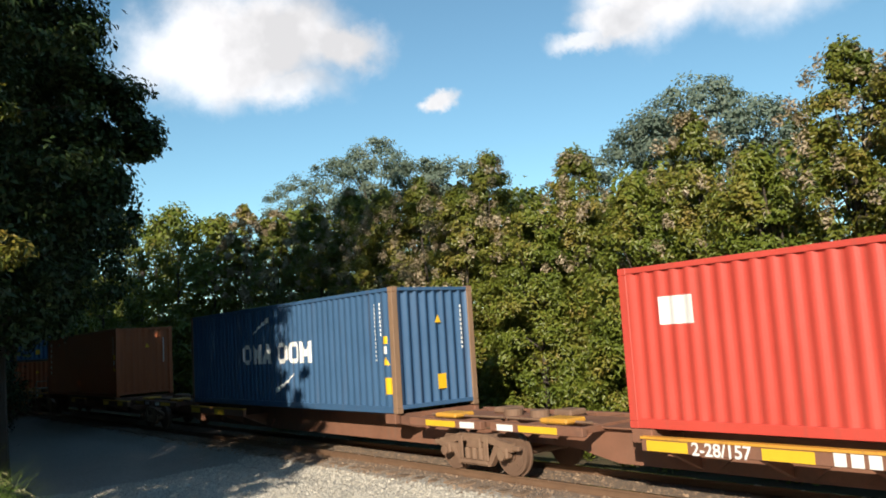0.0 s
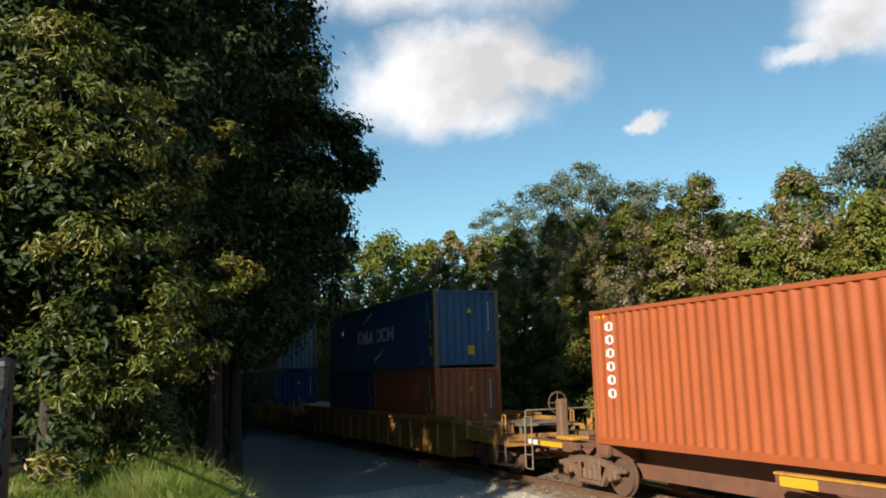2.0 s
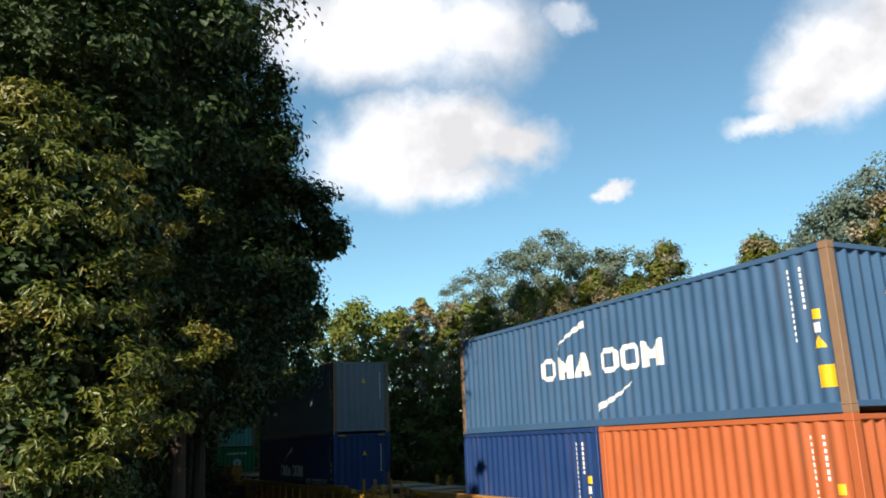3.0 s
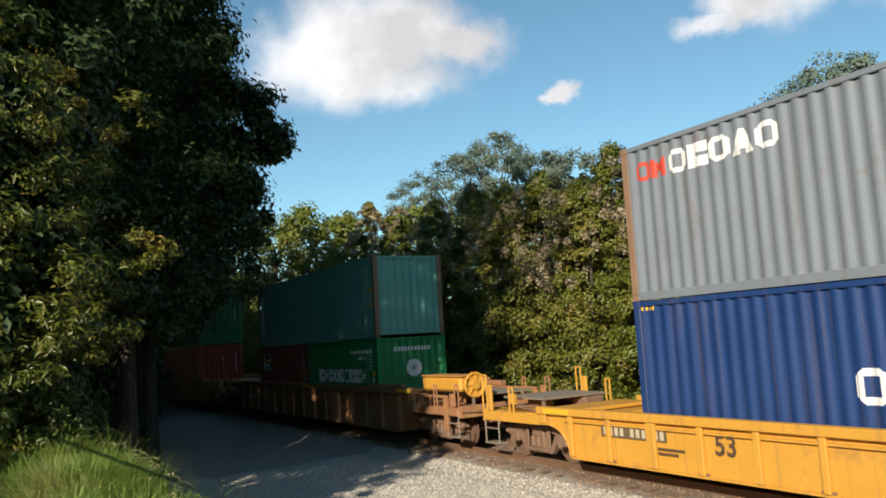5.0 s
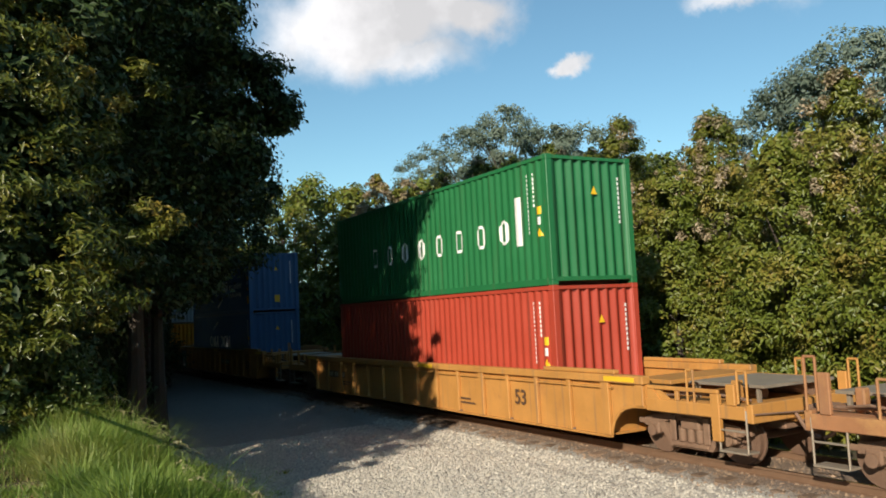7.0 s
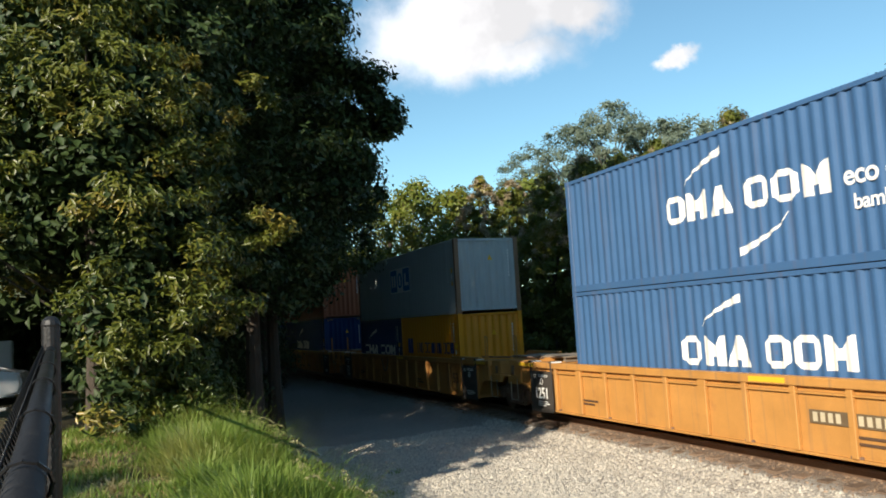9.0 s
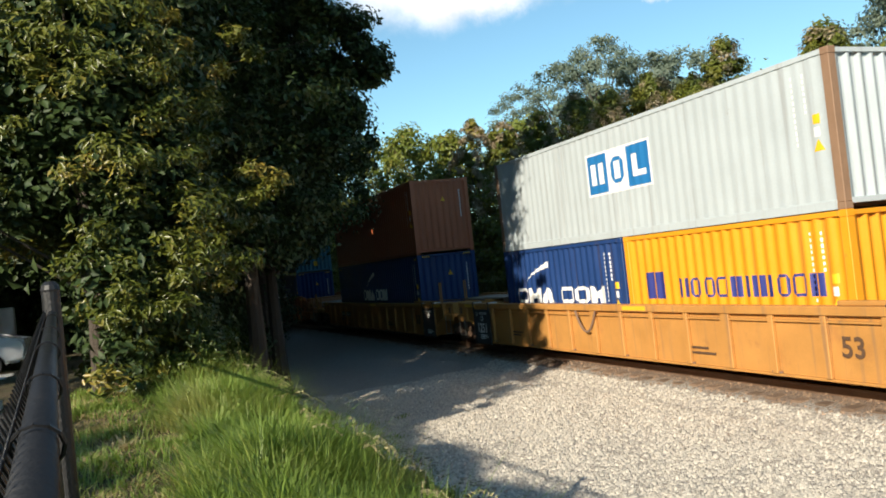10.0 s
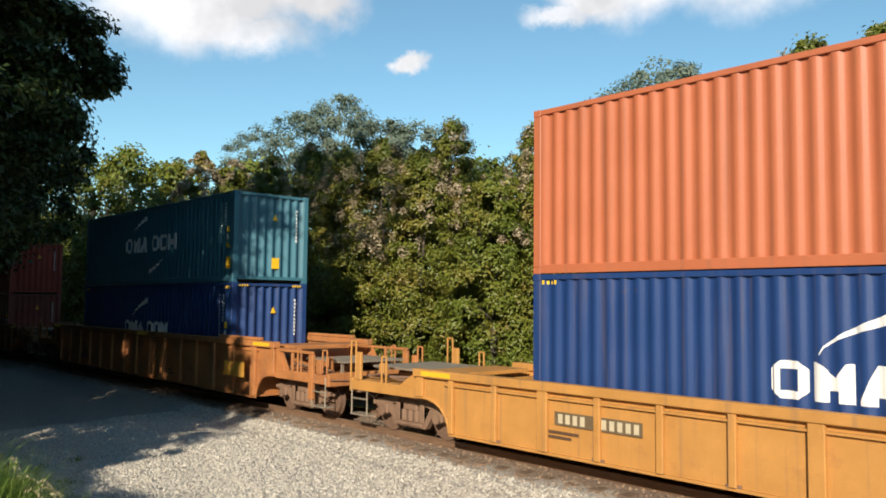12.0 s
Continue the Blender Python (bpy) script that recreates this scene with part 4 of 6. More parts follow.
def shapes(side, groups, material, root):
    for g in groups:
        part("trade_shape", side.decal(g), material, root, "bold painted shape")


def container(u, z, length, height, color, label, marks="plain", depth=0.036, post=None, end_marks=True, end_depth=0.065):
    """A steel freight container; x runs from 0 at its leading end to -length, z from its foot."""
    root = thing("freight_container", label, "shipping container", "containers on the train")
    m = PAINTS[color]
    post_m = CORNER_RUST if post == "rust" else m
    side = Side(length, depth)
    foot, head = 0.16, height - 0.10
    part("side_panel", side.panel(foot, head), m, root)
    part("side_panel", side.panel(foot, head, True), m, root)
    # rails
    for s in (-1, 1):
        part("bottom_rail", boxes((-length + 0.16, -0.16, s * 1.165, s * 1.215, 0.008, foot), bevel=0.006), m, root)
        part("top_rail", boxes((-length + 0.16, -0.16, s * 1.16, s * (HALF_W - 0.002), head, height - 0.01), bevel=0.008), m, root)
    # leading end wall: deep upright corrugation
    n, y0, y1 = 8, -1.06, 1.06
    p = (y1 - y0) / n
    ys, ds = [], []
    for i in range(n):
        a = y0 + i * p
        ys += [a, a + 0.26 * p, a + 0.42 * p, a + 0.84 * p]
        ds += [0, 0, end_depth, end_depth]
    ys.append(y1)
    ds.append(0)
    v = [(-0.035 - d, y, zz) for zz in (foot + 0.02, head) for y, d in zip(ys, ds)]
    k = len(ys)
    i = np.arange(k - 1)
    part("end_wall", fast_mesh("end_wall", v, np.stack([i, i + 1, i + 1 + k, i + k], 1)), m, root)
    part("front_sill", boxes((-0.16, -0.01, -1.06, 1.06, 0.085, foot + 0.02), bevel=0.006), m, root)
    part("front_header", boxes((-0.12, -0.012, -1.06, 1.06, head, height - 0.02), bevel=0.006), m, root)
    for s in (-1, 1):
        part("door", boxes((-length + 0.01, -length + 0.06, s * 0.01, s * 1.07, 0.14, head), bevel=0.006), m, root)
        for x0, x1 in ((-0.165, -0.004), (-length + 0.004, -length + 0.165)):
            bm = boxes((x0, x1, s * 1.06, s * (HALF_W - 0.003), 0.118, height - 0.118), bevel=0.01)
            part("corner_post", bm, post_m, root)
            for z0, z1 in ((0.0, 0.118), (height - 0.118, height)):
                bm = bmesh.new()
                box(bm, x0 - 0.002, x1 + 0.002, s * 1.05, s * HALF_W, z0, z1, bevel=0.008)
                part("corner_casting", bm, post_m, root)
    roof = np.linspace(-length + 0.1, -0.1, max(6, round(length / 0.3)) * 2)
    v = [(x, y, height - 0.045 - (0.02 if j % 4 > 1 else 0)) for y in (-1.17, 1.17) for j, x in enumerate(roof)]
    k = len(roof)
    i = np.arange(k - 1)
    part("roof", fast_mesh("roof", v, np.stack([i, i + 1, i + 1 + k, i + k], 1)), m, root)
    part("underframe", boxes((-length + 0.1, -0.1, -1.15, 1.15, 0.10, 0.15), *[(-x - 0.06, -x + 0.06, -1.16, 1.16, 0.03, 0.10) for x in np.arange(0.6, length - 0.3, 0.6)]), CORNER_RUST, root)
    h = height
    white, rows = [], []
    if marks != "none":
        # upright number rows near the leading end
        for x, z0, z1, step in ((-0.84, 0.42 * h, 0.88 * h, 0.1), (-0.60, 0.62 * h, 0.88 * h, 0.1)):
            zz = z1
            while zz > z0:
                white.append((x, x + 0.034, zz - rng.uniform(0.05, 0.075), zz))
                zz -= step
        part("number_row", side.decal(white), WHITE_PAINT, root, "white upright number row")
        yellow = [(-0.46, -0.32, 0.55 * h, 0.61 * h)]
        part("sticker", side.decal(yellow), STICKER, root, "yellow sticker")
        part("sticker", side.decal([(-0.46, -0.34, 0.47 * h, 0.53 * h)]), WHITE_PAINT, root)
        tri = (-0.50, -0.28, 0.38 * h, lambda x: 0.38 * h + 0.2 * (1 - abs(x + 0.39) / 0.11))
        part("warning_triangle", side.decal([(tri[0], tri[1], lambda x: 0.38 * h, tri[3])]), STICKER, root, "yellow warning triangle")
        if end_marks:
            part("number_row", boxes(*[(-0.03, -0.0285, 0.80, 0.85, zz - 0.07, zz) for zz in np.arange(0.5 * h, 0.86 * h, 0.11)]), WHITE_PAINT, root, "white upright number row")
            bm = bmesh.new()
            vs = [bm.verts.new(c) for c in ((-0.0285, 0.02, 0.70 * h), (-0.029, 0.2, 0.70 * h), (-0.029, 0.11, 0.70 * h + 0.19))]
            bm.faces.new(vs)
            part("warning_triangle", bm, STICKER, root, "yellow warning triangle")
    mid = -length / 2
    if marks in ("ship_blue", "ship_eco"):
        c = mid + (0.10 if marks == "ship_blue" else -0.05)
        cells = word_shapes(c - 2.1, c + 2.1, 0.42 * h, 0.62 * h, "omaoom", breaks=(2,))
        shapes(side, cells, WHITE_PAINT, root)
        part("swoosh", side.decal([swoosh(c - 1.45, c - 0.35, 0.68 * h, 0.86 * h, 0.16)]), WHITE_PAINT, root, "white painted arc")
        part("swoosh", side.decal([swoosh(c - 0.05, c + 1.15, 0.15 * h, 0.36 * h, 0.16, True)]), WHITE_PAINT, root, "white painted arc")
        part("sticker", side.decal([(-0.50, -0.20, 0.15 * h, 0.28 * h)]), STICKER, root, "yellow sticker")
        part("sticker", boxes((-0.03, -0.0285, 0.02, 0.27, 0.16 * h, 0.28 * h)), STICKER, root, "yellow sticker")
    if marks == "ship_eco":
        lettering("eco container", 0.46, mid + 2.3, 0.44 * h, -1.205, WHITE_PAINT, root, spread=0.95)
        lettering("bamboo flooring", 0.34, mid + 2.45, 0.30 * h, -1.205, WHITE_PAINT, root, spread=0.95)
    if marks in ("ship_navy", "ship_navy_eco"):
        c = mid - 0.05
        shapes(side, word_shapes(c - 1.8, c + 1.8, 0.40 * h, 0.575 * h, "omaoom", gap=0.12, breaks=(2,)), WHITE_PAINT, root)
        part("swoosh", side.decal([swoosh(c - 1.15, c + 0.15, 0.61 * h, 0.82 * h, 0.2)]), WHITE_PAINT, root, "white painted arc")
        for x in (-0.55, -length + 0.2):
            part("hazard_stripes", side.decal([(x + 0.09 * k, x + 0.09 * k + 0.05, h - 0.18, h - 0.11) for k in range(4)], 0.004), STICKER, root, "yellow corner stripes")
        for y in (-1.0, 0.72):
            part("hazard_stripes", boxes(*[(-0.012, -0.009, y + 0.08 * k, y + 0.08 * k + 0.045, h - 0.115, h - 0.05) for k in range(4)]), STICKER, root, "yellow corner stripes")
    if marks == "ship_navy_eco":
        lettering("eco container", 0.50, mid + 2.3, 0.305 * h, -1.206, WHITE_PAINT, root, spread=1.05)
    if marks == "ship_short":
        shapes(side, word_shapes(-length + 0.6, -0.9, 0.42 * h, 0.58 * h, "omaoom", gap=0.12, breaks=(2,)), WHITE_PAINT, root)
        part("swoosh", side.decal([swoosh(-length + 1.3, -length + 2.5, 0.66 * h, 0.82 * h, 0.16)]), WHITE_PAINT, root, "white painted arc")
    if marks == "grey_word":
        a = -length + 0.35
        shapes(side, word_shapes(a, a + 0.75, 0.76 * h, 0.88 * h, "om", gap=0.1), SIGN_RED, root)
        shapes(side, word_shapes(a + 0.82, a + 3.1, 0.755 * h, 0.90 * h, "oboao", gap=0.12), WHITE_PAINT, root)
    if marks == "white_bar":
        part("name_bar", side.decal([(-length + 0.52, -length + 0.82, 0.15 * h, 0.82 * h)]), WHITE_PAINT, root, "upright white name bar")
        part("name_marks", side.decal([(-length + 0.58, -length + 0.76, 0.17 * h + 0.21 * k, 0.17 * h + 0.21 * k + 0.14) for k in range(8)], 0.006), PAINTS["mint"], root)
    if marks == "orange_word":
        cells = []
        for k in range(6):
            cells += ring(-length + 0.55, -length + 0.83, 0.34 * h + 0.29 * k, 0.34 * h + 0.29 * k + 0.22, 0.07)
        part("name_marks", side.decal(cells), WHITE_PAINT, root, "white upright row of shapes")
        part("hazard_stripes", side.decal([(-length + 0.2 + 0.1 * k, -length + 0.25 + 0.1 * k, h - 0.19, h - 0.12) for k in range(4)], 0.004), STICKER, root, "yellow corner stripes")
    if marks == "bright_green":
        shapes(side, word_shapes(-length + 1.0, -0.95, 0.46 * h, 0.63 * h, "bmbobobbm", gap=0.08), WHITE_PAINT, root)
        part("number_bars", side.decal([(-2.2 + 0.145 * k, -2.1 + 0.145 * k, 0.82 * h, 0.86 * h) for k in range(12)] + [(-1.6 + 0.16 * k, -1.5 + 0.16 * k, 0.74 * h, 0.78 * h) for k in range(4)]), WHITE_PAINT, root)
        bm = bmesh.new()
        bmesh.ops.create_cone(bm, cap_ends=True, segments=28, radius1=0.27, radius2=0.27, depth=0.006, matrix=pose(-0.028, 0.05, 0.62 * h, 0, 90, 0))
        part("emblem", bm, WHITE_PAINT, root, "round white emblem")
        part("emblem_star", tubes([((-0.0235, 0.05 - 0.12 * math.cos(a), 0.62 * h - 0.12 * math.sin(a)), (-0.0235, 0.05 + 0.12 * math.cos(a), 0.62 * h + 0.12 * math.sin(a))) for a in (0.5, 1.55, 2.6)], 0.014, 5), m, root, "green star")
        part("number_bars", boxes(*[(-0.03, -0.0285, -0.62 + 0.12 * k, -0.54 + 0.12 * k, 0.83 * h, 0.88 * h) for k in range(11)]), WHITE_PAINT, root)
    if marks == "brown_sign":
        a = -length + 0.55
        part("sign", side.decal([(a, a + 1.05, 0.62 * h, 0.86 * h)], 0.003), WHITE_PAINT, root)
        part("sign", side.decal([(a + 0.04, a + 1.01, 0.635 * h, 0.845 * h)], 0.005), SIGN_NAVY, root, "blue sign panel with white border")
        part("sign_beam", side.decal([(a + 0.25, a + 0.98, lambda x: 0.74 * h, lambda x: 0.76 * h + 0.22 * (x - a - 0.25))], 0.007), STICKER, root, "yellow beam")
        part("sign_marks", side.decal([(a + 0.1, a + 0.2, 0.65 * h, 0.82 * h)] + [(a + 0.26 + 0.12 * k, a + 0.34 + 0.12 * k, 0.66 * h, 0.72 * h) for k in range(6)], 0.008), WHITE_PAINT, root)
    if marks == "green_word":
        for k in range(8):
            x = -2.0 - 1.05 * k
            part("trade_shape", side.decal(ring(x, x + 0.36, 0.36 * h, 0.56 * h, 0.1)), WHITE_PAINT, root)
        part("name_bar", side.decal([(-1.35, -1.1, 0.33 * h, 0.72 * h)]), WHITE_PAINT, root, "upright white name bar")
    if marks == "white_sign":
        a = -length + 5.0
        part("sign", side.decal([(a - 0.05, a + 2.45, 0.40 * h, 0.79 * h)], 0.003), WHITE_PAINT, root)
        for x in (a, a + 1.6):
            part("sign_square", side.decal([(x, x + 0.8, 0.42 * h, 0.77 * h)], 0.005), SIGN_BLUE, root, "blue painted square")
        for x in (a + 0.14, a + 0.46):
            part("sign_bar", side.decal([(x, x + 0.2, 0.5 * h, 0.69 * h)], 0.007), WHITE_PAINT, root)
        part("sign_bar", side.decal([(a + 1.78, a + 1.96, 0.5 * h, 0.69 * h), (a + 1.96, a + 2.26, 0.5 * h, 0.55 * h)], 0.007), WHITE_PAINT, root)
        part("sign_ring", side.decal(ring(a + 0.96, a + 1.44, 0.48 * h, 0.71 * h, 0.12), 0.005), SIGN_BLUE, root)
    if marks == "yellow_word":
        part("trade_shape", side.decal(slab(-5.4, -4.75, 0.46 * h, 0.68 * h, 0.2)), SIGN_NAVY, root, "blue slanting shapes")
        shapes(side, word_shapes(-4.3, -0.6, 0.47 * h, 0.62 * h, "nooonnnoon", gap=0.3, weight=0.16), SIGN_NAVY, root)
    if marks == "red_sign":
        a = -length + 0.75
        part("sign", side.decal([(a, a + 0.62, 0.63 * h, 0.80 * h)]), WHITE_PAINT, root, "white square flag sign")
        shapes(side, word_shapes(mid - 1.2, mid + 2.6, 0.62 * h, 0.70 * h, "omoobomo"), WHITE_PAINT, root)
    MOVING.append((root, u, z))
    return root


# ---- wagons ----


def wheelset_mesh():
    bm = bmesh.new()
    for s in (-1, 1):
        tube(bm, (0, s * 0.70, 0), (0, s * 0.735, 0), 0.455, 32)
        tube(bm, (0, s * 0.735, 0), (0, s * 0.83, 0), 0.42, 32)
    n0 = len(bm.faces)
    for s in (-1, 1):
        tube(bm, (0, s * 0.826, 0), (0, s * 0.838, 0), 0.34, 28)
        tube(bm, (0, s * 0.83, 0), (0, s * 0.87, 0), 0.13, 16)
        for k in range(6):  # cast marks on the wheel plate
            a = k * 1.047
            tube(bm, (0.23 * math.cos(a), s * 0.836, 0.23 * math.sin(a)), (0.23 * math.cos(a), s * 0.846, 0.23 * math.sin(a)), 0.03, 8)
    tube(bm, (0, -1.08, 0), (0, 1.08, 0), 0.075, 14)
    me = bpy.data.meshes.new("wheelset")
    bmesh.ops.recalc_face_normals(bm, faces=bm.faces)
    bm.to_mesh(me)
    bm.free()
    me.materials.append(WHEEL)
    return me


def truck_mesh():
    bm = bmesh.new()
    for s in (-1, 1):
        y0, y1 = s * 0.93, s * 1.06
        # cast side frame: a long arch over two bearings, hung low in the middle
        top = [(-1.12, 0.50), (-1.10, 0.66), (-0.80, 0.70), (-0.45, 0.80), (0.45, 0.80), (0.80, 0.70), (1.10, 0.66), (1.12, 0.50), (1.0, 0.50), (0.98, 0.58), (0.78, 0.58), (0.62, 0.60), (0.42, 0.65), (-0.42, 0.65), (-0.62, 0.60), (-0.78, 0.58), (-0.98, 0.58), (-1.0, 0.50)]
        plate(top, y0, y1, bm)
        plate([(-0.78, 0.575), (-0.62, 0.595), (-0.43, 0.29), (0.43, 0.29), (0.62, 0.595), (0.78, 0.575), (0.70, 0.46), (0.48, 0.18), (-0.48, 0.18), (-0.70, 0.46)], y0, y1, bm)
        for x in (-0.875, 0.875):
            box(bm, x - 0.13, x + 0.13, s * 0.92, s * 1.09, 0.36, 0.58, bevel=0.03)
            tube(bm, (x, s * 1.0, 0.43), (x, s * 1.14, 0.43), 0.10, 14)
        box(bm, -0.42, 0.42, s * 1.055, s * 1.10, 0.20, 0.28, bevel=0.02)
        box(bm, -0.46, -0.32, s * 1.055, s * 1.09, 0.28, 0.76, bevel=0.02)
        box(bm, 0.32, 0.46, s * 1.055, s * 1.09, 0.28, 0.76, bevel=0.02)
        box(bm, -1.30, -1.05, s * 0.95, s * 1.05, 0.52, 0.62, bevel=0.02)
        box(bm, 1.05, 1.30, s * 0.95, s * 1.05, 0.52, 0.62, bevel=0.02)
    box(bm, -0.22, 0.22, -1.08, 1.08, 0.50, 0.74, bevel=0.03)
    box(bm, -0.6, -0.5, -0.8, 0.8, 0.35, 0.5)
    box(bm, 0.5, 0.6, -0.8, 0.8, 0.35, 0.5)
    me = bpy.data.meshes.new("truck")
    bmesh.ops.recalc_face_normals(bm, faces=bm.faces)
    bm.to_mesh(me)
    bm.free()
    me.materials.append(IRON)
    return me


def spring_mesh():
    """One coil spring as a ridged spindle."""
    n, rows = 12, [(0.28, 0.02)] + [(0.29 + 0.024 * k, 0.085 if k % 2 else 0.062) for k in range(10)] + [(0.53, 0.02)]
    v = [(r * math.cos(6.2832 * j / n), 1.035 + r * math.sin(6.2832 * j / n), z) for z, r in rows for j in range(n)]
    f = [(i * n + j, i * n + (j + 1) % n, (i + 1) * n + (j + 1) % n, (i + 1) * n + j) for i in range(len(rows) - 1) for j in range(n)]
    me = fast_mesh("spring", v, f)
    me.materials.append(IRON)
    return me


WHEELSET, TRUCK, SPRINGS = wheelset_mesh(), truck_mesh(), spring_mesh()


def add_truck(root, x):
    t = part("truck", TRUCK, None, root, "dusty cast iron two-axle truck")
    t.location = (x, 0, 0)
    for dx in (-0.875, 0.875):
        w = part("wheelset", WHEELSET, None, t)
        w.location = (dx, 0, 0.42)
        WHEELSETS.append((w, dx))
    for s in (0, 180):
        for dx in (-0.2, 0.0, 0.2):
            sp = part("spring", SPRINGS, None, t)
            sp.location, sp.rotation_euler = (dx, 0, 0), (0, 0, radians(s))


def black_panel(root, x, words, sill):
    """The black lettered panel near a unit's end, strapped over the top chord."""
    part("black_panel", boxes((x, x + 1.05, -1.522, -1.5165, 0.20, 1.27)), BLACK_PAINT, root, "black lettered panel")
    for dx in (-0.06, 1.05):
        part("panel_strap", boxes((x + dx, x + dx + 0.06, -1.545, -1.517, 0.20, sill + 0.03)), BLACK_PAINT, root)
        part("chord_stripe", boxes((x + dx - 0.04, x + dx + 0.1, -1.552, -1.30, sill + 0.004, sill + 0.035)), BLACK_PAINT, root, "black and white edge stripe")
        part("chord_stripe", boxes((x + dx + 0.1, x + dx + 0.22, -1.550, -1.30, sill + 0.004, sill + 0.033)), WHITE_PAINT, root)
    lettering("53", 0.14, x + 0.1, 1.08, -1.524, WHITE_PAINT, root, "length_mark")
    part("stencil_bars", boxes(*[(x + 0.36, x + 0.86, -1.5255, -1.5225, z, z + 0.02) for z in (1.16, 1.12)]), WHITE_PAINT, root)
    bm = bmesh.new()
    for k in range(14):
        a, b = k * 0.4488, (k + 1) * 0.4488
        tube(bm, (x + 0.52 + 0.075 * math.cos(a), -1.524, 1.0 + 0.075 * math.sin(a)), (x + 0.52 + 0.075 * math.cos(b), -1.524, 1.0 + 0.075 * math.sin(b)), 0.009, 5)
    part("round_stencil", bm, WHITE_PAINT, root)
    if words:
        lettering(words, 0.40, x + 0.12, 0.56, -1.524, WHITE_PAINT, root, "unit_number", spread=0.92)
    part("stencil_bars", boxes(*[(x + 0.3, x + 0.3 + w, -1.5255, -1.5225, z, z + 0.03) for w, z in ((0.5, 0.46), (0.6, 0.41), (0.4, 0.36))]), WHITE_PAINT, root)


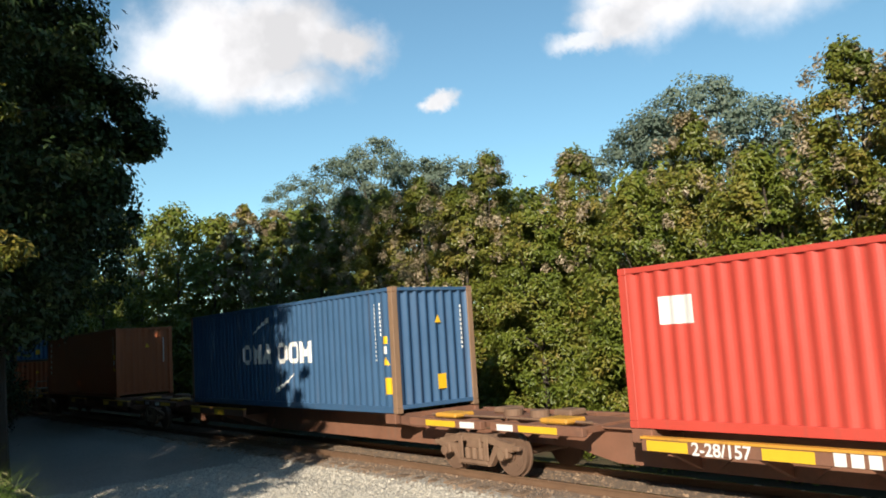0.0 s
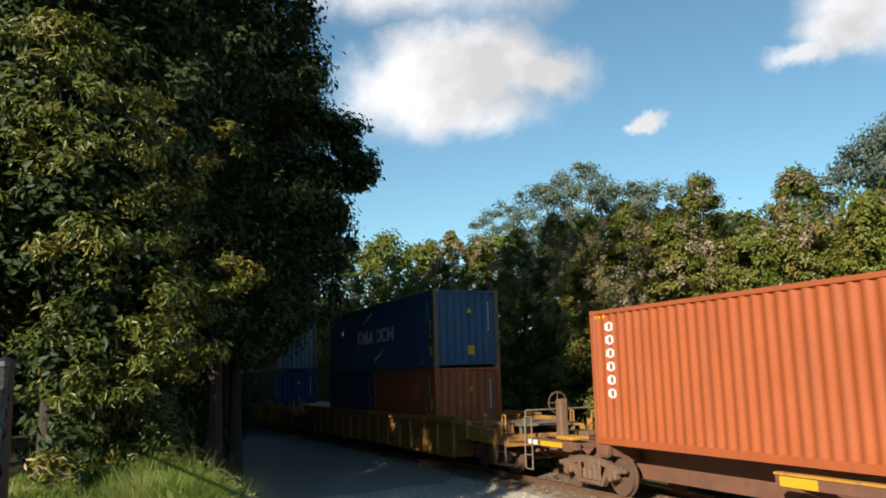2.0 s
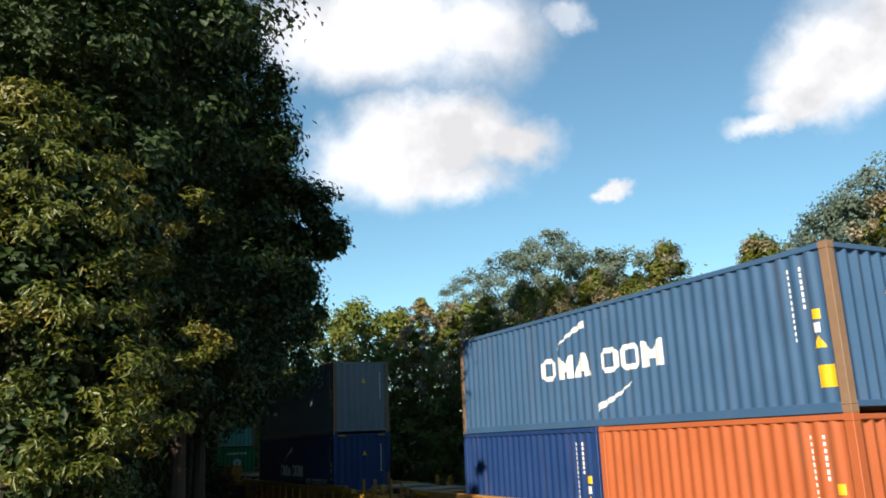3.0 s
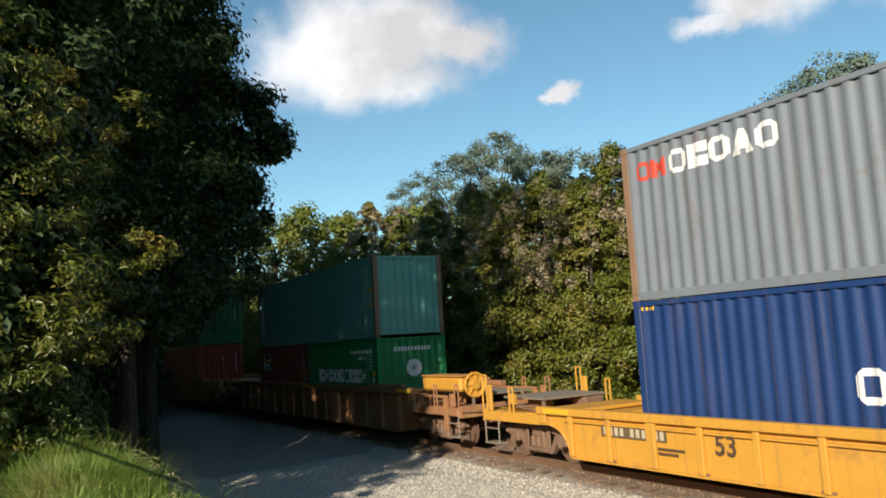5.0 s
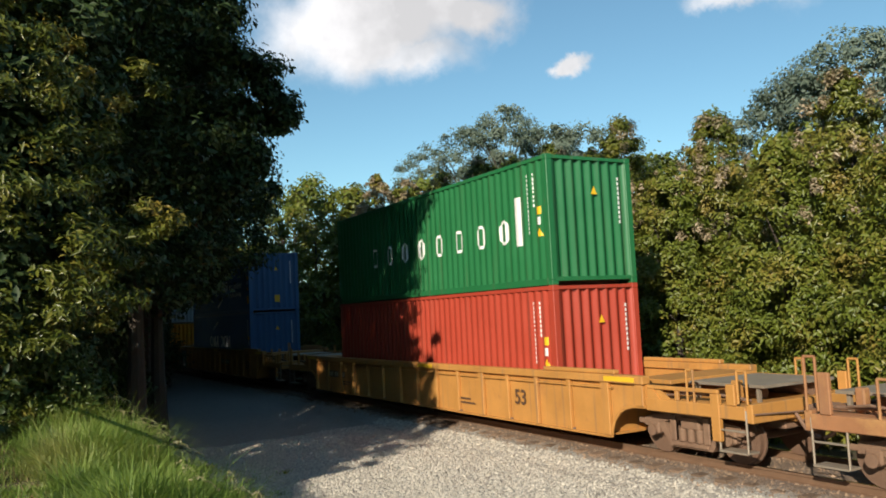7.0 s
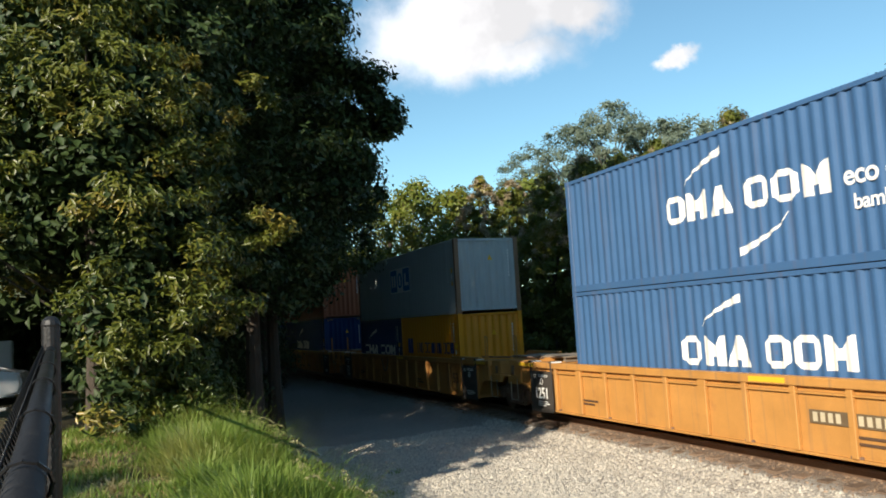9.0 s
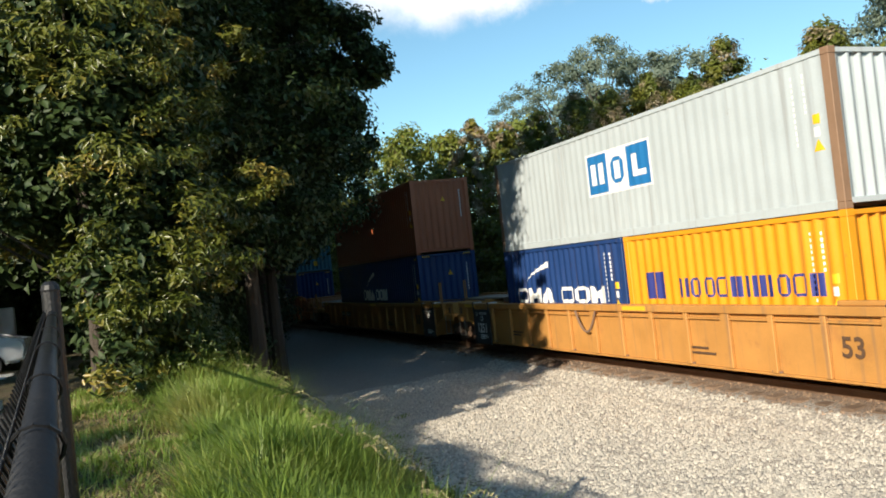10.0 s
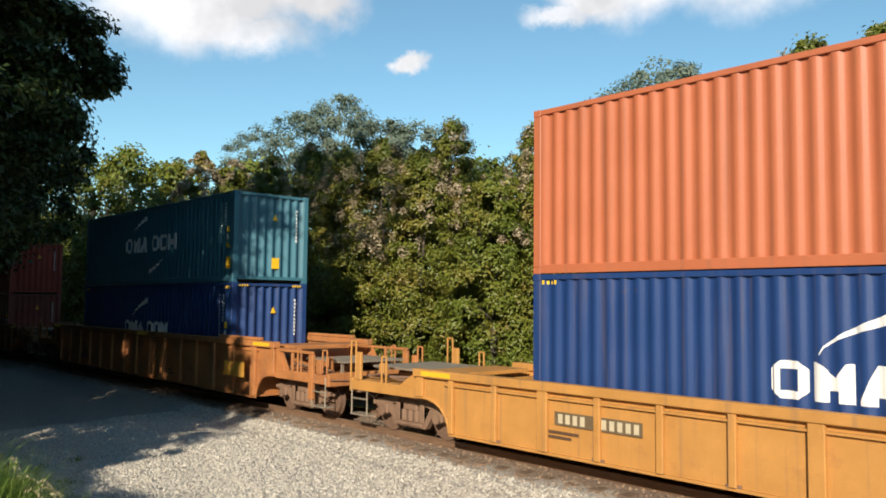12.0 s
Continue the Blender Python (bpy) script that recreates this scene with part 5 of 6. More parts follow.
def well_wagon(u_mid, sill, material, label, front="coupler", rear="coupler", number=None, tag53=None, panel=None, deck_box=False, half=11.72):
    """A double-stack well wagon about its middle: deep ribbed sides between two end platforms."""
    root = thing("well_wagon", label, "railway wagon", "wagons of the train")
    chord0 = sill - 0.15
    arch = [(8.0, 0.40), (8.08, 0.58), (8.22, 0.73), (8.40, 0.83), (8.62, 0.88), (8.95, 0.89)]
    for s in (-1, 1):
        y = s * 1.43
        ends = [(-7.95, 0.25), (7.95, 0.25), *arch, (8.95, chord0), (-8.95, chord0), *[(-x, z) for x, z in reversed(arch)]]
        part("side_sheet", plate(ends, y, y - s * 0.025), material, root)
        part("top_chord", boxes((-8.98, 8.98, s * 1.34, s * 1.535, chord0, sill), bevel=0.012), material, root)
        part("chord_lip", boxes((-8.1, 8.1, s * 1.432, s * 1.495, chord0 - 0.12, chord0 - 0.085)), material, root)
        part("bottom_angle", boxes((-7.95, 7.95, s * 1.432, s * 1.475, 0.245, 0.288)), material, root)
        for i in range(15):
            x = -7.9 + i * 15.8 / 14
            w = 0.11 if i % 4 == 2 else 0.06
            part("rib", boxes((x - w, x + w, s * 1.432, s * 1.515, 0.290, chord0 - 0.002), bevel=0.012), material, root)
            if s < 0:
                part("rib_foot", boxes((x - 0.11, x + 0.11, -1.482, -1.433, 0.290, 0.33), bevel=0.006), IRON, root) if i % 2 else None
        for x in (-8.3, 0.6, 8.35):
            if s < 0:
                part("reflector", boxes((x - 0.42, x + 0.42, -1.5395, -1.5355, chord0 + 0.03, sill - 0.03)), REFLECT_YELLOW, root, "yellow reflective strip")
        for e in (-1, 1):
            rim = bmesh.new()  # rolled rim round the arch over the wheels
            for (xa, za), (xb, zb) in zip([(7.97, 0.26)] + arch, arch):
                tube(rim, (e * xa, s * 1.445, za), (e * xb, s * 1.445, zb), 0.032, 8)
            part("arch_rim", rim, material, root)
            part("bolster_post", boxes((e * 8.72, e * 8.93, s * 1.435, s * 1.50, 0.90, chord0 - 0.002), bevel=0.012), material, root)
            part("corner_gusset", plate([(e * 8.95, 0.92), (e * 8.95, chord0), (e * 9.15, chord0), (e * 9.5, 1.08), (e * 9.5, 0.92)], s * 1.41, s * 1.38), material, root)
    part("floor", boxes((-7.9, 7.9, -1.40, 1.40, 0.27, 0.31), *[(x - 0.12, x + 0.12, -1.42, 1.42, 0.26, 0.352) for x in (-6.2, -3.1, 0, 3.1, 6.2)]), material, root)
    for e in (-1, 1):
        kind = front if e > 0 else rear
        part("bulkhead", plate([(e * 7.75, 0.26), (e * 7.75, sill - 0.18), (e * 7.85, sill - 0.18), (e * 8.9, 1.05), (e * 8.9, 0.93), (e * 7.92, 0.90), (e * 7.82, 0.26)], -1.38, 1.38), material, root)
        end = 11.15 if kind == "coupler" else half - 0.25
        part("centre_sill", boxes((e * 8.3, e * (end + 0.1), -0.32, 0.32, 0.72, 1.02), bevel=0.02), material, root)
        part("end_platform", boxes((e * 8.9, e * end, -1.36, 1.36, 0.98, 1.06), bevel=0.01), material, root)
        for s in (-1, 1):
            part("platform_sill", boxes((e * 8.96, e * end, s * 1.37, s * 1.45, 0.84, 1.06), bevel=0.012), material, root)
        part("deck_cover", boxes((e * 8.3, e * 9.3, -1.15, 1.15, sill - 0.16, sill - 0.08), bevel=0.01), material, root)
        for s in (-1, 1):
            if e > 0:
                part("chord_guard", boxes((5.95, 8.2, s * 1.37, s * 1.50, sill + 0.004, sill + 0.085), bevel=0.015), material, root, "raised guard along the top chord")
        if kind == "coupler":
            bm = boxes((e * 11.1, e * 11.45, -0.14, 0.14, 0.74, 0.98), (e * 11.4, e * 11.72, -0.22, 0.2, 0.68, 1.02), bevel=0.03)
            part("coupler", bm, IRON, root)
            part("end_beam", boxes((e * 11.15, e * 11.27, -1.42, 1.42, 0.80, 1.10), bevel=0.012), material, root)
            part("walkway_grating", boxes((e * 9.5, e * 11.1, -0.9, 0.9, 1.30, 1.35), *[(e * x, e * (x + 0.06), -0.85, -0.79, 1.06, 1.30) for x in (9.6, 10.9)], *[(e * x, e * (x + 0.06), 0.79, 0.85, 1.06, 1.30) for x in (9.6, 10.9)]), BARE_METAL, root)
            top = 1.62 if e > 0 else 1.88
            for s in (-1, 1):
                y = s * 1.43
                if e > 0:  # open side frame of the platform
                    part("side_rail", boxes((8.99, 10.62, s * 1.39, s * 1.45, chord0 - 0.07, chord0), bevel=0.012), material, root)
                    part("frame_post", boxes((9.66, 9.74, s * 1.39, s * 1.45, 1.06, chord0 - 0.07), bevel=0.01), material, root)
                    part("frame_post", boxes((10.46, 10.64, s * 1.375, s * 1.465, 0.46, chord0 - 0.072), bevel=0.012), material, root)
                    part("gusset", plate([(8.99, 1.06), (8.99, chord0 - 0.072), (9.12, chord0 - 0.072), (9.3, 1.06)], s * 1.40, s * 1.44), material, root)
                part("handrail", tubes([((e * 11.2, y, 1.1), (e * 11.2, y, top)), ((e * 11.2, y, top), (e * 11.02, y, top)), ((e * 11.02, y, top), (e * 11.02, y, 1.1))], 0.022), material, root)
                part("grab_iron", tubes([((e * 10.1, y, 1.06), (e * 10.1, y, 1.6)), ((e * 10.1, y, 1.6), (e * 9.95, y, 1.6)), ((e * 9.95, y, 1.6), (e * 9.95, y, 1.06))], 0.022), material, root)
                part("step_ladder", tubes([((e * 11.15, y, 1.0), (e * 11.15, y, 0.32)), ((e * 10.6, y, 0.9), (e * 10.6, y, 0.32)), ((e * 11.15, y, 0.32), (e * 10.6, y, 0.32)), ((e * 11.15, y, 0.66), (e * 10.6, y, 0.66))], 0.018), BARE_METAL, root)
                part("corner_stake", boxes((e * 10.80, e * 10.98, s * 1.40, s * 1.47, 1.06, 1.40 if e > 0 else 1.66), bevel=0.015), material, root)
            part("brake_valve", boxes((e * 9.4, e * 9.9, 0.2, 0.75, 1.06, 1.28), bevel=0.03), IRON, root)
            part("brake_cylinder", tubes([((e * 9.95, -0.4, 1.17), (e * 10.7, -0.4, 1.17))], 0.1, 14), IRON, root)
            part("brake_rod", tubes([((e * 9.4, -1.16, 1.2), (e * 10.9, -1.16, 1.14))], 0.03, 8), IRON, root)
            part("air_hose", tubes([((e * 11.3, -0.45, 0.9), (e * 11.5, -0.45, 0.62)), ((e * 11.5, -0.45, 0.62), (e * 11.7, -0.4, 0.52))], 0.03, 8), IRON, root)
            part("air_reservoir", tubes([((e * 10.0, 0.55, 1.2), (e * 10.9, 0.55, 1.2))], 0.15, 14), IRON, root, "dusty air reservoir")
            part("draft_box", boxes((e * 10.2, e * 11.1, -0.45, 0.45, 0.60, 0.74), bevel=0.02), IRON, root)
            for k in (9.2, 9.55, 10.15, 10.75):
                part("cross_member", boxes((e * k, e * (k + 0.08), -1.34, 1.34, 0.90, 0.978)), IRON, root)
            part("brake_pipe", tubes([((e * 9.1, -1.30, 1.10), (e * 10.3, -1.30, 1.22)), ((e * 10.3, -1.30, 1.22), (e * 11.0, -1.1, 1.12))], 0.022, 8), IRON, root)
            part("brake_chain_guide", boxes((e * 10.55, e * 10.7, -1.05, -0.9, 1.06, 1.42), bevel=0.02), material, root)
            part("step_board", boxes((e * 10.6, e * 11.15, -1.47, -1.18, 0.31, 0.34)), BARE_METAL, root)
            part("uncoupling_lever", tubes([((e * 11.3, -1.4, 0.95), (e * 11.35, -0.2, 0.9))], 0.015, 6), IRON, root)
            add_truck(root, e * 9.60)
        elif kind == "shared":
            part("articulation", boxes((e * (half - 0.5), e * (half + 0.35), -0.4, 0.4, 0.78, 1.1), bevel=0.05), IRON, root)
            part("side_bearing_box", boxes((e * (half - 1.5), e * (half - 0.28), -1.40, -1.0, 1.06, sill + 0.02), bevel=0.03), material, root)
            part("side_bearing_box", boxes((e * (half - 1.5), e * (half - 0.28), 1.0, 1.40, 1.06, sill + 0.02), bevel=0.03), material, root)
            part("step_ladder", tubes([((e * 9.0, -1.47, 1.0), (e * 9.0, -1.47, 0.4)), ((e * 9.4, -1.47, 0.9), (e * 9.4, -1.47, 0.4)), ((e * 9.0, -1.47, 0.4), (e * 9.4, -1.47, 0.4))], 0.016), BARE_METAL, root)
            part("walkway_grating", boxes((e * (half - 1.7), e * (half - 0.15), -0.35, 0.9, sill + 0.02, sill + 0.06), (e * (half - 1.6), e * (half - 1.5), -0.3, 0.8, sill - 0.1, sill + 0.02)), BARE_METAL, root)
            if e > 0:  # grab loops and ladder beside the joint
                for x, y in ((8.72, -1.47), (9.25, -0.75)):
                    part("grab_loop", tubes([((x, y, 1.06), (x, y, sill + 0.72)), ((x, y, sill + 0.72), (x + 0.15, y, sill + 0.72)), ((x + 0.15, y, sill + 0.72), (x + 0.15, y, 1.06))], 0.022), material, root)
            part("bearing_lug", boxes((e * (half - 0.6), e * (half - 0.45), -1.43, -1.40, 1.10, sill - 0.14), bevel=0.01), IRON, root)
            part("deck_brace", boxes((e * 9.05, e * 9.15, -1.30, 1.30, 1.06, sill + 0.02), (e * 8.95, e * 9.4, -1.2, -1.1, 1.06, sill - 0.02), bevel=0.012), material, root)
            part("pipe_run", tubes([((e * (half - 2.0), -1.2, sill + 0.08), (e * (half - 0.1), -1.15, sill + 0.1))], 0.025, 8), IRON, root)
            if e < 0:
                add_truck(root, -half)
    if number is not None:
        x = number
        part("number_panel", boxes((x, x + 1.7, -1.4585, -1.4555, 0.76, 0.98)), PATCH_BROWN, root, "dark brown painted number patch")
        part("number_bars", boxes(*[(x + 0.08 + 0.15 * k + (0.12 if k > 3 else 0), x + 0.17 + 0.15 * k + (0.12 if k > 3 else 0), -1.4625, -1.459, 0.795, 0.945) for k in range(10)]), FADED_WHITE, root)
    if tag53 is not None:
        lettering("53", 0.46, tag53, 0.66, -1.458, DARK_LETTER, root, "length_mark")
    for x, w2, z in ((-5.6, 0.7, 0.62), (-5.6, 0.55, 0.54), (2.2, 0.6, 0.6), (2.2, 0.8, 0.5)):
        part("stencil_bar", boxes((x, x + w2, -1.4585, -1.4555, z, z + 0.045)), DARK_LETTER, root)
    if panel:
        black_panel(root, panel[0], panel[1], sill)
    if deck_box:
        part("tank_beam", boxes((9.3, 11.3, -1.42, -0.85, 1.45, 1.82), bevel=0.06), YELLOW, root, "yellow box beam on the platform")
        bm = bmesh.new()
        for k in range(14):
            a, b = k * 0.4488, (k + 1) * 0.4488
            tube(bm, (11.55, -1.13 + 0.29 * math.cos(a), 1.62 + 0.29 * math.sin(a)), (11.55, -1.13 + 0.29 * math.cos(b), 1.62 + 0.29 * math.sin(b)), 0.035, 6)
            if k % 2:
                tube(bm, (11.55, -1.13, 1.62), (11.55, -1.13 + 0.29 * math.cos(a), 1.62 + 0.29 * math.sin(a)), 0.018, 6)
        tube(bm, (11.3, -1.13, 1.62), (11.6, -1.13, 1.62), 0.12, 14)
        tube(bm, (11.50, -1.13, 1.62), (11.53, -1.13, 1.62), 0.27, 24)
        part("beam_lid", boxes((9.28, 11.32, -1.44, -0.83, 1.82, 1.86), bevel=0.012), YELLOW_FADED, root)
        part("brake_wheel", bm, YELLOW, root, "yellow chain hand brake wheel")
    MOVING.append((root, u_mid, 0.0))
    return root


def spine_wagon(u_front, front_gap, rear_gap, rear_end, label, sills):
    """A single-level spine wagon unit under a 12.19 m container whose leading end is x = 0."""
    root = thing("spine_wagon", label, "railway wagon", "wagons of the train")
    f, r = front_gap, -12.19 - rear_gap
    part("spine_beam", plate([(r, 0.62), (r, 0.98), (f, 0.98), (f, 0.62), (f - 1.6, 0.56), (f - 2.6, 0.36), (r + 2.6, 0.36), (r + 1.6, 0.56)], -0.36, 0.36), SPINE, root)
    part("spine_flange", boxes((r + 0.5, f - 0.5, -0.5, 0.5, 0.98, 1.01)), SPINE, root)
    for x in (-0.25, -12.19 + 0.25):
        part("cross_arm", plate([(-1.22, 0.92), (-1.22, 1.09), (1.22, 1.09), (1.22, 0.92), (0.4, 0.70), (-0.4, 0.70)], -0.16, 0.16), SPINE, root).matrix_basis = pose(x, 0, 0.015, 0, 0, 90)
        for s in (-1, 1):
            part("corner_bracket", boxes((x - 0.2, x + 0.2, s * 1.12, s * 1.26, 0.90, 1.12), bevel=0.015), SPINE, root)
    for e, x in ((1, f), (-1, r)):
        part("end_deck", boxes((x - e * 2.4, x, -0.5, 0.5, 1.0, 1.06), bevel=0.01), SPINE, root)
        for k in (0.15, 0.85, 1.6, 2.3):
            part("cross_bar", boxes((x - e * (k + 0.09), x - e * k, -1.02, 1.02, 0.93, 1.05), bevel=0.01), SPINE, root)
        for s in (-1, 1):
            part("deck_sill", boxes((x - e * 2.5, x - e * 0.1, s * 1.02, s * 1.16, 0.90, 1.07), bevel=0.012), SPINE, root)
        part("reflector", boxes((x - e * 1.9, x - e * 0.9, -1.1645, -1.1605, 0.92, 1.04)), REFLECT_YELLOW, root, "yellow reflective strip")
        part("reflector", boxes((x - e * 0.75, x - e * 0.3, -1.1645, -1.1605, 0.92, 1.04)), WHITE_PAINT, root, "white reflective strip")
        part("hitch_plate", boxes((x - e * 1.9, x - e * 1.2, -0.9, -0.35, 1.06, 1.16), bevel=0.03), YELLOW, root)
        part("brake_valve", boxes((x - e * 1.1, x - e * 0.6, 0.1, 0.6, 1.06, 1.2), bevel=0.04), IRON, root)
        part("air_pipe", tubes([((x - e * 2.3, -0.65, 1.09), (x, -0.6, 1.09))], 0.025, 8), IRON, root)
        part("pin_housing", tubes([((x - e * 0.35, 0, 1.06), (x - e * 0.35, 0, 1.2))], 0.2, 16), IRON, root)
    for x0, x1 in sills:
        part("side_sill", boxes((x0, x1, -1.34, -1.24, 0.80, 0.99), bevel=0.01), SPINE, root)
        part("sill_cap", boxes((x0, x1, -1.36, -1.22, 0.99, 1.03)), YELLOW, root)
        x = x0 + 0.1
        while x < x1 - 1.0:
            part("reflector", boxes((x, x + 0.75, -1.3445, -1.3405, 0.81, 0.97)), REFLECT_YELLOW, root, "yellow reflective strip")
            x += 1.95
        n = max(2, round((x1 - x0) / 1.5))
        for k in range(n):
            x = x0 + 0.4 + k * (x1 - x0 - 0.8) / (n - 1)
            part("bracket", plate([(-1.24, 0.80), (-0.36, 0.80), (-0.36, 0.40)], -0.05, 0.05), SPINE, root).matrix_basis = pose(x, 0, 0, 0, 0, 90)
            part("bracket_foot", plate([(x - 0.5, 0.42), (x + 0.35, 0.42), (x + 0.6, 0.62), (x - 0.2, 0.62)], -0.42, -0.38), SPINE, root)
    if rear_end == "shared":
        add_truck(root, r - 0.55)
        part("articulation", boxes((r - 0.95, r + 0.3, -0.4, 0.4, 0.78, 1.05), bevel=0.05), IRON, root)
    else:
        add_truck(root, -12.19 - 0.55)
        part("coupler", boxes((r - 0.6, r + 0.1, -0.14, 0.14, 0.74, 0.98), (r - 0.85, r - 0.5, -0.22, 0.2, 0.68, 1.02), bevel=0.03), IRON, root)
        part("step_ladder", tubes([((r + 0.2, -1.2, 0.3), (r + 0.2, -1.2, 1.6)), ((r + 0.55, -1.2, 0.3), (r + 0.55, -1.2, 1.6)), ((r + 0.2, -1.2, 0.3), (r + 0.55, -1.2, 0.3)), ((r + 0.2, -1.2, 0.65), (r + 0.55, -1.2, 0.65)), ((r + 0.2, -1.2, 1.6), (r + 0.55, -1.2, 1.6))], 0.018), BARE_METAL, root)
        part("end_rail", tubes([((r + 0.1, -1.1, 1.06), (r + 0.1, -1.1, 1.75)), ((r + 0.1, -1.1, 1.75), (r + 0.1, 1.1, 1.75)), ((r + 0.1, 1.1, 1.75), (r + 0.1, 1.1, 1.06))], 0.02), BARE_METAL, root)
        bm = bmesh.new()
        for k in range(16):
            a, b = k * 0.3927, (k + 1) * 0.3927
            tube(bm, (r + 0.9, -0.6 + 0.27 * math.cos(a), 1.95 + 0.27 * math.sin(a)), (r + 0.9, -0.6 + 0.27 * math.cos(b), 1.95 + 0.27 * math.sin(b)), 0.014, 5)
            if k % 4 == 0:
                tube(bm, (r + 0.9, -0.6, 1.95), (r + 0.9, -0.6 + 0.27 * math.cos(a), 1.95 + 0.27 * math.sin(a)), 0.012, 5)
        box(bm, r + 0.95, r + 1.2, -0.72, -0.48, 1.06, 2.05, bevel=0.04)
        part("brake_wheel", bm, IRON, root, "rusty hand brake wheel and stand")
    MOVING.append((root, u_front, 0.0))
    return root


def scrawl(root, x0, x1, z0, z1, loops, seed):
    """Weathered sprayed strokes on a side sheet."""
    r = np.random.default_rng(seed)
    pts = [(x0 + (x1 - x0) * (k + r.uniform(-0.4, 0.4)) / loops, -1.458, (z0 if k % 2 else z1) + r.uniform(-0.15, 0.15)) for k in range(loops + 1)]
    for p, q in zip(pts, pts[1:]):
        part("paint_stroke", tubes([(p, q)], 0.007, 5), DARK_LETTER, root)


HC, STD, L40, L20 = 2.896, 2.591, 12.192, 6.058
WELL_Z, SPINE_Z = 0.365, 1.125


def build_train():
    # single containers on the spine wagon
    container(4.52, SPINE_Z, L40, STD, "red", "bright red corrugated steel container on a spine wagon", "red_sign")
    z = spine_wagon(4.52, 3.6, 3.6, "shared", "rusty spine wagon with yellow and black side sill", [(-11.9, -0.3)])
    lettering("2-28/157", 0.27, -10.98, 0.80, -1.346, WHITE_PAINT, z, "stencil")
    for k in range(4):
        part("number_bar", boxes((-8.85 + 0.22 * k, -8.69 + 0.22 * k, -1.349, -1.3455, 0.81, 0.98)), WHITE_PAINT, z)
    container(-14.20, SPINE_Z, L40, HC, "steel_blue", "weathered steel-blue container with white painted shapes and rusty posts", "ship_blue", post="rust")
    spine_wagon(-14.20, 2.85, 4.25, "shared", "rusty spine wagon with brackets along its beam", [(-12.1, -7.9)])
    container(-34.91, SPINE_Z, L40, HC + 0.05, "orange", "orange corrugated container with white upright shapes", "orange_word")
    spine_wagon(-34.91, 4.2, 3.4, "coupler", "rusty spine wagon with hand brake at its end", [(-7.0, -4.6), (-1.6, 1.8)])
    # double stacks in well wagons
    c = -56.01
    container(c, WELL_Z + STD, L40, STD, "steel_blue", "weathered blue container with rusty corner posts on an orange one", "ship_blue", post="rust")
    container(c, WELL_Z, L20, STD, "orange", "short orange container under a blue one", "plain")
    container(c - L20 - 0.076, WELL_Z, L20, STD, "navy", "short navy container under a blue one", "plain")
    well_wagon(c - L40 / 2, 1.40, YELLOW_FADED, "faded yellow well wagon under blue and orange containers", number=-6.9, tag53=4.75)
    d = -79.41
    container(d, WELL_Z + HC, L40, HC, "grey", "slate grey container with red and white shapes and a rusty post", "grey_word", post="rust")
    container(d, WELL_Z, L40, HC, "navy", "clean navy container with white lettering and yellow corner stripes", "ship_navy_eco")
    well_wagon(d - L40 / 2, 1.24, YELLOW, "bright yellow ribbed well wagon", number=-7.0, tag53=-4.25)
    e = -102.96
    container(e, WELL_Z + STD, L40, STD, "mint", "pale mint green container with rusty corner post", "white_bar", post="rust", end_depth=0.06, end_marks=False, depth=0.026)
    container(e, WELL_Z, L20, STD, "green", "short bright green container with a white emblem", "bright_green", end_marks=False)
    container(e - L20 - 0.076, WELL_Z, L20, STD, "brown", "short brown-red container with a blue sign", "brown_sign")
    ew = well_wagon(e - L40 / 2, 1.50, BROWN_PAINT, "rust-brown ribbed well wagon with yellow platform beam", number=-7.0, tag53=4.75, deck_box=True)
    scrawl(ew, 0.32, 0.98, 0.45, 1.05, 9, 3)
    for k in range(4):
        part("faded_mark", boxes((3.5 + 0.27 * k, 3.69 + 0.27 * k, -1.4585, -1.4555, 0.72, 0.98)), YELLOW_FADED, ew)
    f = -126.42
    container(f, WELL_Z + HC, L40, HC, "dark_green", "dark green container with white shapes along its side", "green_word")
    container(f, WELL_Z, L40, HC, "oxide", "oxide red container under a dark green one", "plain")
    well_wagon(f - L40 / 2, 1.45, YELLOW_FADED, "faded yellow well wagon with black and white end sign", number=-7.0, tag53=4.75)
    g = -149.90
    container(g, WELL_Z + HC, L40, HC - 0.08, "blue", "blue container with white shapes and words on the upper tier", "ship_eco")
    container(g, WELL_Z, L40, HC, "blue", "blue container with bold white shapes on the lower tier", "ship_blue")
    w = well_wagon(g - L40 / 2, 1.50, YELLOW_FADED, "weathered yellow end unit of an articulated well wagon", rear="shared", number=1.4, tag53=6.05, half=9.87)
    h = -169.64
    container(h, WELL_Z + STD, L40, STD, "white", "off-white container with blue and white sign and rusty edges", "white_sign", depth=0.008, post="rust", end_depth=0.06)
    container(h, WELL_Z, L20, STD, "yellow", "short orange-yellow container with dark blue shapes", "yellow_word")
    container(h - L20 - 0.076, WELL_Z, L20, STD, "navy", "short navy container with white shapes", "ship_short")
    hw = well_wagon(h - L40 / 2, 1.46, YELLOW_FADED, "weathered yellow middle unit of an articulated well wagon", front="shared", rear="shared", tag53=5.9, panel=(6.95, ""), half=9.85)
    sag = [(-1.82 + 0.89 * k / 10, -1.55, 1.30 - 0.5 * (1 - (k / 5 - 1) ** 2)) for k in range(11)]
    bm = bmesh.new()
    for p, q in zip(sag, sag[1:]):
        tube(bm, p, q, 0.028, 8)
    part("hanging_strap", bm, IRON, hw, "dark strap hanging on the side")
    i = -189.31
    container(i, WELL_Z + HC, L40, HC, "salmon", "sunlit salmon-orange container with yellow stickers", "plain")
